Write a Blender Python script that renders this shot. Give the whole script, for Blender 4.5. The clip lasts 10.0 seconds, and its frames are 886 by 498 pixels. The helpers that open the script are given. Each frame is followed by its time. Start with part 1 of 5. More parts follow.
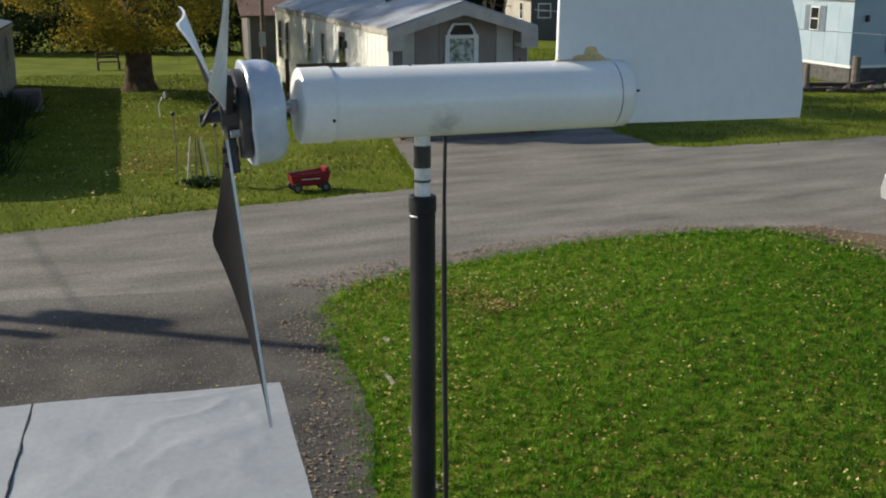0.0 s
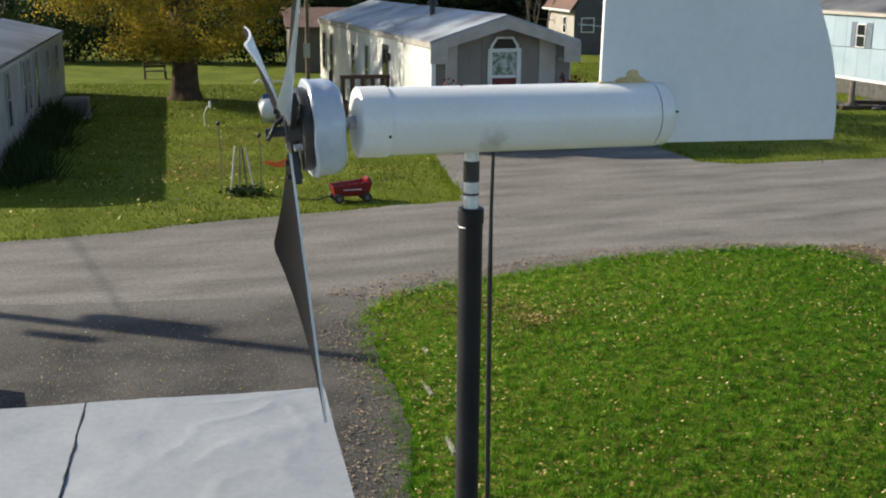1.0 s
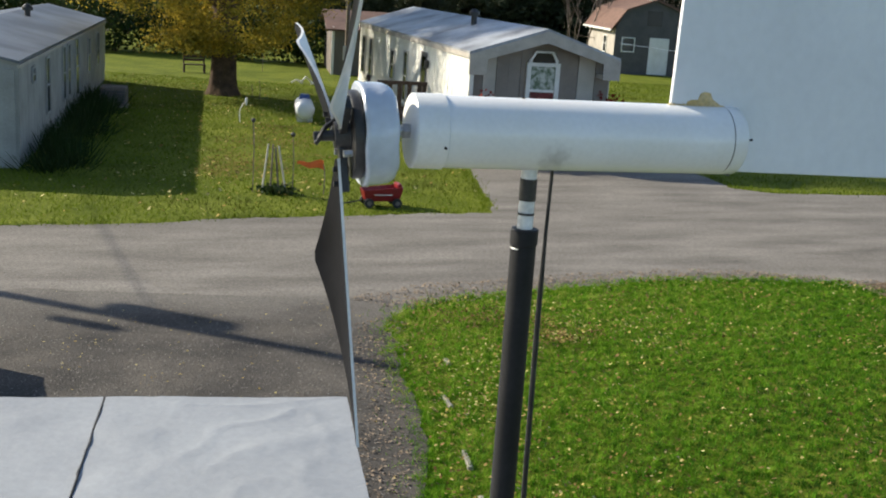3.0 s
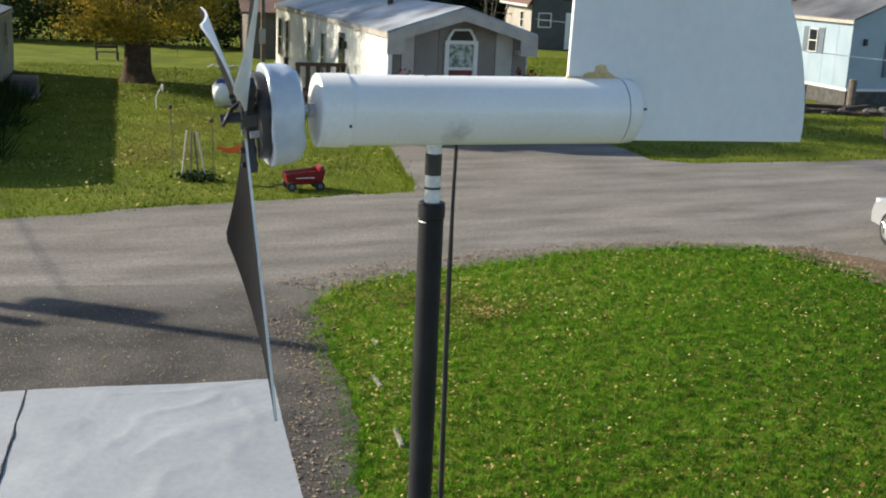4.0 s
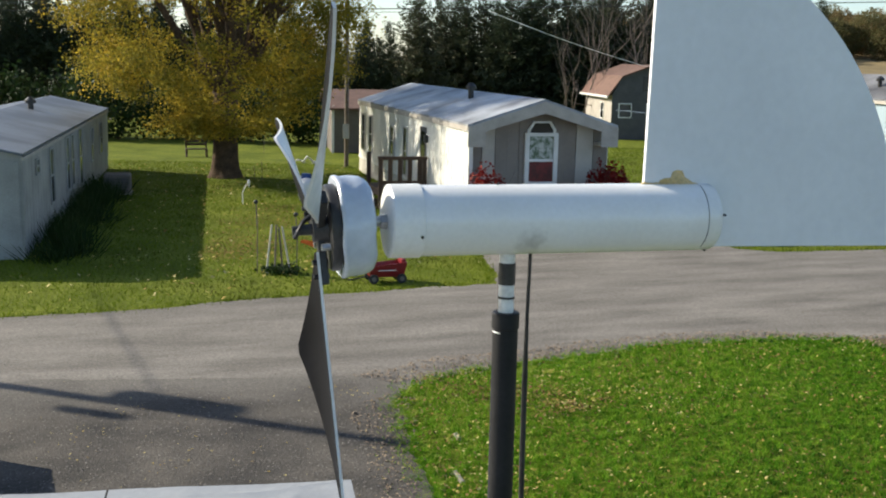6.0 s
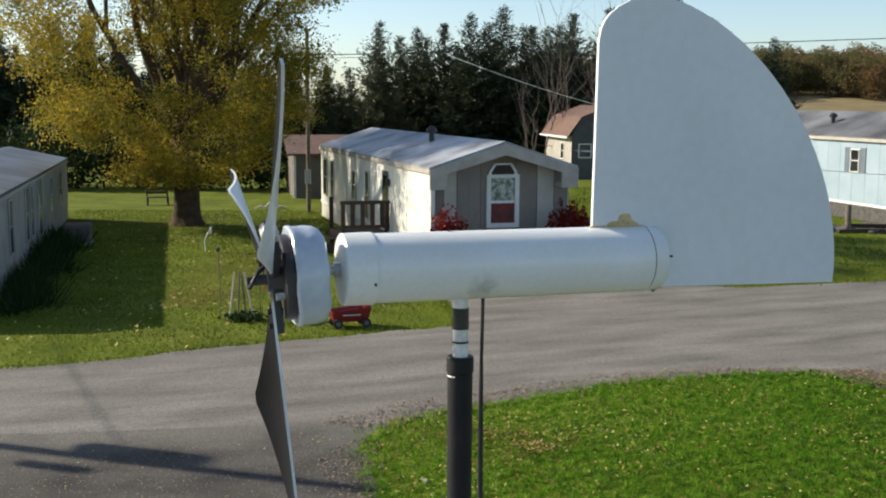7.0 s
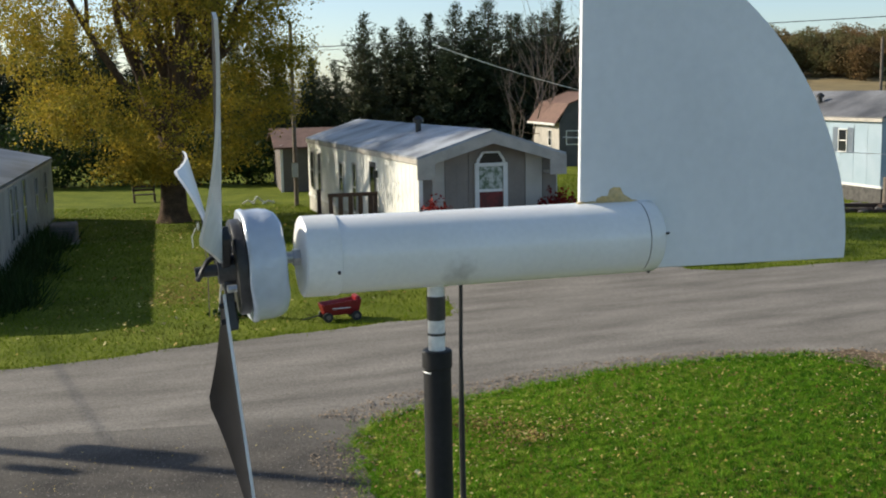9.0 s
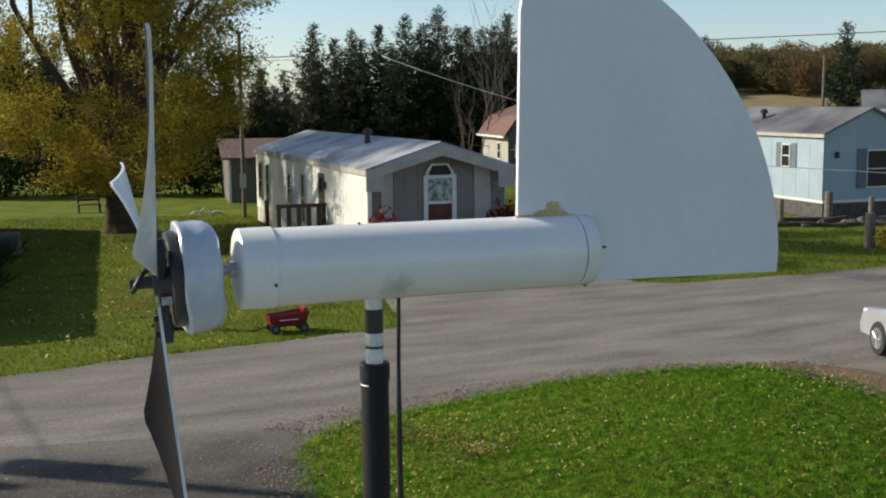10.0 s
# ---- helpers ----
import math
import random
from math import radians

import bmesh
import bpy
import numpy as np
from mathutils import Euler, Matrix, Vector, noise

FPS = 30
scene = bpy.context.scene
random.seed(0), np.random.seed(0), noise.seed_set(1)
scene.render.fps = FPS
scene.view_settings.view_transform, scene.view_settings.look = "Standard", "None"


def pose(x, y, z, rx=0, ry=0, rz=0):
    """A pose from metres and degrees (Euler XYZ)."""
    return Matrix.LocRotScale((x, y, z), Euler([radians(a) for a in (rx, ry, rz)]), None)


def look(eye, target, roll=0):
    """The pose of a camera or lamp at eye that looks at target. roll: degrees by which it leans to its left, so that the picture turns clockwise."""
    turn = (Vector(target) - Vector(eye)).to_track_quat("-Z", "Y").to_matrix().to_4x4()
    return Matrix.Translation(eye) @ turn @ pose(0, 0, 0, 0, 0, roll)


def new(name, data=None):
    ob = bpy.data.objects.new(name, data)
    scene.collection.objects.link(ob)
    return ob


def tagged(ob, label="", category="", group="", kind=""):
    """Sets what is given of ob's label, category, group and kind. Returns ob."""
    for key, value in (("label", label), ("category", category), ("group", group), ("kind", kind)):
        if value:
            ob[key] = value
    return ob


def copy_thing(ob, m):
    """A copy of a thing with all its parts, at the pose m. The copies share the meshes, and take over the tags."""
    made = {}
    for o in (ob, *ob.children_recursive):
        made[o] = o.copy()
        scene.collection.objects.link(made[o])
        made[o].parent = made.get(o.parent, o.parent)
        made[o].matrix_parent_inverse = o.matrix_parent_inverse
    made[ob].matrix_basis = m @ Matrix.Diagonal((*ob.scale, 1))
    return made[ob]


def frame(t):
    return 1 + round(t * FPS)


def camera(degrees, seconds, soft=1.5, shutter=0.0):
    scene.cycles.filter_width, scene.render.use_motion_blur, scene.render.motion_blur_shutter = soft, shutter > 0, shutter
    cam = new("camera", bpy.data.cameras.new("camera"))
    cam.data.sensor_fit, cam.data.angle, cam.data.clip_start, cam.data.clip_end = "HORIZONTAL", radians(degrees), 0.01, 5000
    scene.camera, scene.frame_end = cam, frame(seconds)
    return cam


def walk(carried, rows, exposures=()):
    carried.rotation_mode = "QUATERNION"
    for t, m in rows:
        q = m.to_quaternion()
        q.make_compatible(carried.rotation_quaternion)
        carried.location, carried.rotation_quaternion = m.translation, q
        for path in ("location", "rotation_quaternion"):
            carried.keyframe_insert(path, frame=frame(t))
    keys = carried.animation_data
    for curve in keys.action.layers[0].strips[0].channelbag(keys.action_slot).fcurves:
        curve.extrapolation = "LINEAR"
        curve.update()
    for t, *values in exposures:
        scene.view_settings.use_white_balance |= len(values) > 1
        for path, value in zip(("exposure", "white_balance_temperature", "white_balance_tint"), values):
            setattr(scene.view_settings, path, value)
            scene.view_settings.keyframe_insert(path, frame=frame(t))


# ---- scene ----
cam = camera(43.6, 10.0, soft=2.0)
PATH = [
    (0, (0.016, -0.011, 4.647), (0.136, 1.92, 4.142), -0.0),
    (0.5, (0.004, -0.03, 4.654), (0.12, 1.906, 4.168), -0.1),
    (1, (-0.003, -0.115, 4.669), (0.047, 1.825, 4.185), 0.5),
    (1.5, (-0.01, -0.179, 4.683), (0.007, 1.753, 4.169), 2.3),
    (2, (-0.011, -0.065, 4.677), (-0.019, 1.882, 4.218), 3.0),
    (3.3, (-0.044, -0.006, 4.655), (-0.025, 1.935, 4.174), 4.3),
    (3.5, (-0.038, -0.083, 4.668), (-0.001, 1.854, 4.174), 4.5),
    (4, (-0.014, -0.057, 4.661), (0.124, 1.876, 4.164), 2.6),
    (4.5, (-0.009, -0.037, 4.671), (0.009, 1.911, 4.219), 1.6),
    (5, (0.0, -0.044, 4.683), (0.018, 1.918, 4.295), 1.1),
    (5.2, (-0.002, -0.04, 4.681), (0.018, 1.92, 4.285), 1.3),
    (6.3, (0.004, -0.019, 4.69), (-0.019, 1.96, 4.404), 1.2),
    (6.5, (0.015, -0.024, 4.693), (0.018, 1.96, 4.44), 0.4),
    (7, (0.018, -0.05, 4.697), (0.067, 1.932, 4.431), 0.3),
    (7.5, (0.018, -0.024, 4.686), (0.089, 1.95, 4.369), 0.9),
    (8, (0.012, 0.026, 4.679), (0.065, 2.002, 4.37), 1.3),
    (8.5, (0.032, 0.094, 4.662), (0.114, 2.064, 4.325), 1.1),
    (9, (0.049, 0.123, 4.661), (0.115, 2.102, 4.378), -1.1),
    (9.5, (0.054, 0.081, 4.686), (0.14, 2.069, 4.488), -0.5),
    (10, (0.065, 0.118, 4.663), (0.223, 2.094, 4.4), -0.5),
]
STOPS = [(0, 0.27), (1, 0.56), (2, 0.71), (4.5, 0.71), (6.5, 0.73), (7, 0.53), (8, 0.43), (8.5, 0.44), (9.5, 0.44), (10, 0.29)]
EXPOSURES = [(t, stops, 6900, 7) for t, stops in STOPS]
walk(cam, [(t, look(eye, target, roll)) for t, eye, target, roll in PATH], EXPOSURES)

# ---- light ----
SUN_FROM = Vector((-0.945, 0.325, 0)).normalized()
SUN_ELEV = radians(28)
world = bpy.data.worlds.new("world")
scene.world = world
world.use_nodes = True
wn = world.node_tree
sky = wn.nodes.new("ShaderNodeTexSky")
sky.sky_type = 'NISHITA'
sky.sun_disc = False
sky.sun_elevation = SUN_ELEV
sky.sun_rotation = math.atan2(SUN_FROM.x, SUN_FROM.y)
sky.air_density, sky.dust_density, sky.ozone_density = 0.75, 0.7, 2.0
wn.nodes["Background"].inputs["Strength"].default_value = 0.125
wn.links.new(sky.outputs["Color"], wn.nodes["Background"].inputs["Color"])
sun_data = bpy.data.lights.new("sun", "SUN")
sun_data.energy, sun_data.angle, sun_data.color = 4.7, radians(0.55), (1.0, 0.93, 0.82)
sun = new("sun", sun_data)
to_sun = SUN_FROM * math.cos(SUN_ELEV) + Vector((0, 0, math.sin(SUN_ELEV)))
sun.matrix_world = look((0, 0, 40), Vector((0, 0, 40)) - to_sun)


# ---- materials ----
def material(name, one, two, rough=0.7, scale=3.0, grain=60.0, bump=0.15, metal=0.0, spread=0.0, mix=(0.35, 0.7), grain_amount=0.25, spec=0.5, thick=0.004, along=None):
    """A surface of two colours mottled at a large and a small scale, with fine relief. spread: how far pieces differ."""
    m = bpy.data.materials.new(name)
    m.use_nodes = True
    nt = m.node_tree
    n, l = nt.nodes, nt.links
    bsdf = n["Principled BSDF"]
    geo = n.new("ShaderNodeNewGeometry")
    big = n.new("ShaderNodeTexNoise")
    big.inputs["Scale"].default_value, big.inputs["Detail"].default_value = scale, 5
    fine = n.new("ShaderNodeTexNoise")
    fine.inputs["Scale"].default_value, fine.inputs["Detail"].default_value = grain, 3
    if along:
        lay = n.new("ShaderNodeMapping")
        lay.inputs["Rotation"].default_value = (0, 0, radians(-along[0]))
        lay.inputs["Scale"].default_value = (1 / along[1], 1, 1)
        turn = n.new("ShaderNodeMapping")
        turn.inputs["Rotation"].default_value = (0, 0, radians(-along[0]))
        l.new(geo.outputs["Position"], turn.inputs["Vector"])
        lay.inputs["Rotation"].default_value = (0, 0, 0)
        l.new(turn.outputs["Vector"], lay.inputs["Vector"])
        l.new(lay.outputs["Vector"], big.inputs["Vector"])
    else:
        l.new(geo.outputs["Position"], big.inputs["Vector"])
    l.new(geo.outputs["Position"], fine.inputs["Vector"])
    ramp = n.new("ShaderNodeMapRange")
    ramp.inputs["From Min"].default_value, ramp.inputs["From Max"].default_value = mix
    l.new(big.outputs["Fac"], ramp.inputs["Value"])
    blend = n.new("ShaderNodeMix")
    blend.data_type = 'RGBA'
    blend.inputs["A"].default_value, blend.inputs["B"].default_value = (*one, 1), (*two, 1)
    l.new(ramp.outputs["Result"], blend.inputs["Factor"])
    value = n.new("ShaderNodeHueSaturation")
    l.new(blend.outputs["Result"], value.inputs["Color"])
    vary = n.new("ShaderNodeMapRange")
    vary.inputs["From Min"].default_value, vary.inputs["From Max"].default_value = 0.25, 0.75
    vary.inputs["To Min"].default_value, vary.inputs["To Max"].default_value = 1 - grain_amount, 1 + grain_amount
    l.new(fine.outputs["Fac"], vary.inputs["Value"])
    out = vary.outputs["Result"]
    if spread:
        piece = n.new("ShaderNodeObjectInfo")
        island = n.new("ShaderNodeMath")
        island.operation = 'ADD'
        l.new(geo.outputs["Random Per Island"], island.inputs[0])
        l.new(piece.outputs["Random"], island.inputs[1])
        wide = n.new("ShaderNodeMapRange")
        wide.inputs["From Max"].default_value = 2.0
        wide.inputs["To Min"].default_value, wide.inputs["To Max"].default_value = 1 - spread, 1 + spread
        l.new(island.outputs[0], wide.inputs["Value"])
        times = n.new("ShaderNodeMath")
        times.operation = 'MULTIPLY'
        l.new(wide.outputs["Result"], times.inputs[0])
        l.new(out, times.inputs[1])
        out = times.outputs[0]
    l.new(out, value.inputs["Value"])
    l.new(value.outputs["Color"], bsdf.inputs["Base Color"])
    bsdf.inputs["Roughness"].default_value, bsdf.inputs["Metallic"].default_value = rough, metal
    bsdf.inputs["Specular IOR Level"].default_value = spec
    if bump:
        rel = n.new("ShaderNodeBump")
        rel.inputs["Strength"].default_value, rel.inputs["Distance"].default_value = bump, thick
        l.new(fine.outputs["Fac"], rel.inputs["Height"])
        l.new(rel.outputs["Normal"], bsdf.inputs["Normal"])
    return m


def foliage(name, colours, translucent=0.35, rough=0.55, patches=0.55, each=0.55, dry_to_dim=0.0):
    """Leaves: a colour by leaf, drawn from a ramp, that let some light through. each: how far leaves differ; drier: change for each metre towards the lane."""
    m = bpy.data.materials.new(name)
    m.use_nodes = True
    n, l = m.node_tree.nodes, m.node_tree.links
    bsdf = n["Principled BSDF"]
    geo = n.new("ShaderNodeNewGeometry")
    patch = n.new("ShaderNodeTexNoise")
    patch.inputs["Scale"].default_value, patch.inputs["Detail"].default_value = patches, 3
    l.new(geo.outputs["Position"], patch.inputs["Vector"])
    add = n.new("ShaderNodeMath")
    add.operation = 'MULTIPLY_ADD'
    add.inputs[1].default_value = each
    l.new(geo.outputs["Random Per Island"], add.inputs[0])
    shift = n.new("ShaderNodeMapRange")
    shift.inputs["From Min"].default_value, shift.inputs["From Max"].default_value = 0.3, 0.7
    shift.inputs["To Min"].default_value, shift.inputs["To Max"].default_value = 0.0, 1.0 - each
    l.new(patch.outputs["Fac"], shift.inputs["Value"])
    # dry grass near the lane; lens and shade dimming opposite is painted in
    if dry_to_dim:
        across = n.new("ShaderNodeVectorMath")
        across.operation = 'DOT_PRODUCT'
        across.inputs[1].default_value = (1.0, -0.6, 0.0)
        l.new(geo.outputs["Position"], across.inputs[0])
        west = n.new("ShaderNodeMapRange")
        west.inputs["From Min"].default_value, west.inputs["From Max"].default_value = -10.5, 0.5
        west.inputs["To Min"].default_value, west.inputs["To Max"].default_value = 5.0 * dry_to_dim, -5.0 * dry_to_dim
        l.new(across.outputs["Value"], west.inputs["Value"])
        both = n.new("ShaderNodeMath")
        l.new(shift.outputs["Result"], both.inputs[0])
        l.new(west.outputs["Result"], both.inputs[1])
        l.new(both.outputs[0], add.inputs[2])
    else:
        l.new(shift.outputs["Result"], add.inputs[2])
    ramp = n.new("ShaderNodeValToRGB")
    ramp.color_ramp.elements.remove(ramp.color_ramp.elements[1])
    for k, c in enumerate(colours):
        e = ramp.color_ramp.elements[0] if k == 0 else ramp.color_ramp.elements.new(k / (len(colours) - 1))
        e.position, e.color = k / (len(colours) - 1), (*c, 1)
    l.new(add.outputs[0], ramp.inputs["Fac"])
    l.new(ramp.outputs["Color"], bsdf.inputs["Base Color"])
    bsdf.inputs["Roughness"].default_value = rough
    bsdf.inputs["Specular IOR Level"].default_value = 0.08
    if translucent:
        thin = n.new("ShaderNodeBsdfTranslucent")
        l.new(ramp.outputs["Color"], thin.inputs["Color"])
        both = n.new("ShaderNodeMixShader")
        both.inputs["Fac"].default_value = translucent
        l.new(bsdf.outputs[0], both.inputs[1])
        l.new(thin.outputs[0], both.inputs[2])
        l.new(both.outputs[0], n["Material Output"].inputs["Surface"])
    return m


def plain(name, colour, rough=0.4, metal=0.0, transmission=0.0, coat=0.0):
    m = bpy.data.materials.new(name)
    m.use_nodes = True
    b = m.node_tree.nodes["Principled BSDF"]
    b.inputs["Base Color"].default_value = (*colour, 1)
    b.inputs["Roughness"].default_value, b.inputs["Metallic"].default_value = rough, metal
    b.inputs["Transmission Weight"].default_value, b.inputs["Coat Weight"].default_value = transmission, coat
    return m


PVC = material("white_pvc", (0.86, 0.86, 0.85), (0.80, 0.79, 0.75), 0.20, 6, 140, 0.03, grain_amount=0.03, spec=0.6)
PVC_CAP = material("cap_pvc", (0.84, 0.84, 0.82), (0.76, 0.75, 0.70), 0.32, 9, 140, 0.04, grain_amount=0.04)
DRUM = material("drum_plastic", (0.48, 0.53, 0.61), (0.62, 0.66, 0.72), 0.22, 14, 60, 0.25, grain_amount=0.06, spec=0.6)
FIN = material("painted_fin", (0.80, 0.81, 0.82), (0.73, 0.74, 0.755), 0.55, 4, 60, 0.06, grain_amount=0.03)
GLUE = material("old_glue", (0.56, 0.39, 0.16), (0.68, 0.56, 0.34), 0.5, 40, 150, 0.3)
BLADE = material("blade_white", (0.74, 0.74, 0.72), (0.64, 0.64, 0.62), 0.35, 9, 70, 0.05, grain_amount=0.06)
BLADE_DARK = material("blade_dark_face", (0.008, 0.008, 0.009), (0.014, 0.014, 0.016), 0.5, 9, 70, 0.05, grain_amount=0.10, spec=0.05)
BLACK_METAL = material("black_metal", (0.015, 0.015, 0.016), (0.04, 0.038, 0.036), 0.4, 30, 200, 0.1)
BLACK_PIPE = material("black_pipe", (0.008, 0.008, 0.009), (0.015, 0.015, 0.016), 0.55, 12, 120, 0.08, spec=0.3)
STEEL = material("galvanised_steel", (0.55, 0.55, 0.54), (0.38, 0.38, 0.37), 0.35, 30, 160, 0.1, metal=0.85)
NECK = material("white_sleeve", (0.78, 0.78, 0.76), (0.6, 0.59, 0.56), 0.3, 30, 120, 0.05)
CABLE = material("black_cable", (0.012, 0.012, 0.013), (0.03, 0.03, 0.03), 0.5, 30, 200, 0.1)
ROOF_COAT = material("white_roof_coating", (0.315, 0.332, 0.349), (0.272, 0.287, 0.304), 0.6, 1.6, 30, 0.35, grain_amount=0.06, thick=0.006)
TAR = material("tar_seam", (0.012, 0.012, 0.013), (0.05, 0.05, 0.05), 0.7, 40, 120, 0.3)
ASPHALT = material("worn_asphalt", (0.112, 0.102, 0.089), (0.240, 0.220, 0.194), 0.88, 1.5, 30, 0.5, grain_amount=0.36, mix=(0.26, 0.74), spec=0.25, thick=0.01, along=(19, 4.0))
GRAVEL = material("gravel_drive", (0.040, 0.037, 0.034), (0.110, 0.098, 0.084), 0.93, 1.1, 38, 0.7, grain_amount=0.45, spec=0.25, thick=0.015, mix=(0.3, 0.72))

def run_out(m, colour):
    """Wears the gravel out into the lane's own colour over its last metre and a half."""
    n, l = m.node_tree.nodes, m.node_tree.links

    def calc(op, a, b):
        k = n.new("ShaderNodeMath")
        k.operation = op
        for slot, v in enumerate((a, b)):
            if isinstance(v, (int, float)):
                k.inputs[slot].default_value = v
            else:
                l.new(v, k.inputs[slot])
        return k.outputs[0]

    geo = n.new("ShaderNodeNewGeometry")
    xyz = n.new("ShaderNodeSeparateXYZ")
    l.new(geo.outputs["Position"], xyz.inputs[0])
    wander = n.new("ShaderNodeTexNoise")
    wander.inputs["Scale"].default_value, wander.inputs["Detail"].default_value = 0.8, 6
    l.new(geo.outputs["Position"], wander.inputs["Vector"])
    east = calc('ADD', calc('MULTIPLY', xyz.outputs["X"], 0.154), 16.0)
    west = calc('ADD', calc('MULTIPLY', xyz.outputs["X"], 0.53), 18.2)
    gap = calc('SUBTRACT', calc('MINIMUM', east, west), xyz.outputs["Y"])
    gap = calc('ADD', gap, calc('MULTIPLY', calc('SUBTRACT', wander.outputs["Fac"], 0.5), 3.0))
    f = n.new("ShaderNodeMapRange")
    f.inputs["From Min"].default_value, f.inputs["From Max"].default_value = 0.2, 1.5
    f.inputs["To Min"].default_value, f.inputs["To Max"].default_value = 1.0, 0.0
    l.new(gap, f.inputs["Value"])
    hue = [k for k in n if k.bl_idname == "ShaderNodeHueSaturation"][0]
    was = hue.inputs["Color"].links[0].from_socket
    mixed = n.new("ShaderNodeMix")
    mixed.data_type = 'RGBA'
    mixed.inputs["B"].default_value = (*colour, 1)
    l.new(f.outputs["Result"], mixed.inputs["Factor"])
    l.new(was, mixed.inputs["A"])
    l.new(mixed.outputs["Result"], hue.inputs["Color"])


def smudge(m, at, size, colour):
    """A grimy patch with a ragged rim, at a place on the object that wears the material."""
    n, l = m.node_tree.nodes, m.node_tree.links
    where = n.new("ShaderNodeTexCoord")
    lay = n.new("ShaderNodeMapping")
    lay.vector_type = 'TEXTURE'
    lay.inputs["Location"].default_value, lay.inputs["Scale"].default_value = at, size
    l.new(where.outputs["Object"], lay.inputs["Vector"])
    far = n.new("ShaderNodeVectorMath")
    far.operation = 'LENGTH'
    l.new(lay.outputs["Vector"], far.inputs[0])
    rag = n.new("ShaderNodeTexNoise")
    rag.inputs["Scale"].default_value, rag.inputs["Detail"].default_value = 70, 5
    l.new(where.outputs["Object"], rag.inputs["Vector"])
    add = n.new("ShaderNodeMath")
    add.operation = 'MULTIPLY_ADD'
    add.inputs[1].default_value = 1.6
    l.new(rag.outputs["Fac"], add.inputs[0])
    l.new(far.outputs["Value"], add.inputs[2])
    fade = n.new("ShaderNodeMapRange")
    fade.inputs["From Min"].default_value, fade.inputs["From Max"].default_value = 0.7, 1.9
    fade.inputs["To Min"].default_value, fade.inputs["To Max"].default_value = 0.6, 0.0
    l.new(add.outputs[0], fade.inputs["Value"])
    hue = [k for k in n if k.bl_idname == "ShaderNodeHueSaturation"][0]
    was = hue.inputs["Color"].links[0].from_socket
    mixed = n.new("ShaderNodeMix")
    mixed.data_type = 'RGBA'
    mixed.inputs["B"].default_value = (*colour, 1)
    l.new(fade.outputs["Result"], mixed.inputs["Factor"])
    l.new(was, mixed.inputs["A"])
    l.new(mixed.outputs["Result"], hue.inputs["Color"])


smudge(PVC, (0.022, -0.045, -0.034), (0.028, 0.03, 0.030), (0.30, 0.28, 0.25))
run_out(GRAVEL, (0.145, 0.133, 0.118))
DIRT = material("bare_dirt", (0.16, 0.11, 0.07), (0.10, 0.075, 0.05), 0.95, 1.5, 40, 0.6, grain_amount=0.45, spec=0.2)
SOIL_GRASS = material("lawn_base", (0.085, 0.112, 0.010), (0.155, 0.18, 0.022), 0.9, 0.7, 14, 0.8, grain_amount=0.6, spec=0.1, thick=0.03)
GRASS = foliage("grass_blades", [(0.010, 0.036, 0.005), (0.032, 0.102, 0.007), (0.080, 0.215, 0.011), (0.142, 0.300, 0.018), (0.235, 0.375, 0.032), (0.37, 0.39, 0.09)], 0.27, patches=6.5, each=0.42, dry_to_dim=0.050)
YARD_GRASS = foliage("yard_grass_blades", [(0.050, 0.047, 0.011), (0.078, 0.098, 0.010), (0.112, 0.160, 0.011), (0.158, 0.212, 0.016), (0.21, 0.255, 0.025)], 0.32, patches=0.33, each=0.4)
BROWN_LEAF = foliage("brown_leaves", [(0.07, 0.035, 0.014), (0.14, 0.075, 0.028), (0.26, 0.17, 0.065), (0.11, 0.052, 0.02)], 0.1, patches=1.5)
CRUMB = material("brown_crumbs", (0.34, 0.255, 0.175), (0.10, 0.073, 0.05), 0.95, 30, 80, 0.2, spread=0.7)
FALLEN = foliage("fallen_leaves", [(0.12, 0.07, 0.02), (0.26, 0.17, 0.05), (0.42, 0.32, 0.09), (0.55, 0.48, 0.22), (0.20, 0.10, 0.035)], 0.1, patches=1.2)
PEBBLE = material("pebbles", (0.22, 0.205, 0.18), (0.11, 0.10, 0.09), 0.9, 30, 80, 0.2, spread=0.6)
MAPLE = foliage("maple_leaves", [(0.105, 0.112, 0.024), (0.165, 0.16, 0.026), (0.27, 0.22, 0.032), (0.41, 0.295, 0.038), (0.55, 0.345, 0.044)], 0.5, patches=1.1, each=0.28)
SPRUCE = foliage("spruce_needles", [(0.026, 0.036, 0.022), (0.040, 0.054, 0.030), (0.058, 0.070, 0.038), (0.085, 0.080, 0.05)], 0.2, patches=0.12, each=0.35)
AUTUMN = foliage("autumn_woods", [(0.20, 0.115, 0.058), (0.17, 0.125, 0.060), (0.125, 0.130, 0.056), (0.19, 0.130, 0.062), (0.22, 0.125, 0.06)], 0.55, patches=0.045, each=0.15)
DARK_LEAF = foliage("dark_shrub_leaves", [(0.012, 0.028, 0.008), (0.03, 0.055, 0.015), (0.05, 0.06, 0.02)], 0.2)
RED_LEAF = foliage("red_bush_leaves", [(0.10, 0.010, 0.012), (0.18, 0.015, 0.014), (0.24, 0.03, 0.016)], 0.2)
YELLOW_LEAF = foliage("yellow_bush_leaves", [(0.30, 0.20, 0.03), (0.45, 0.30, 0.04), (0.5, 0.4, 0.1)], 0.25)
BARK = material("bark", (0.12, 0.082, 0.055), (0.065, 0.045, 0.032), 0.95, 4, 25, 0.9, grain_amount=0.45, spec=0.15, thick=0.03)
TWIG = material("bare_twigs", (0.16, 0.13, 0.11), (0.09, 0.07, 0.06), 0.9, 8, 40, 0.3)
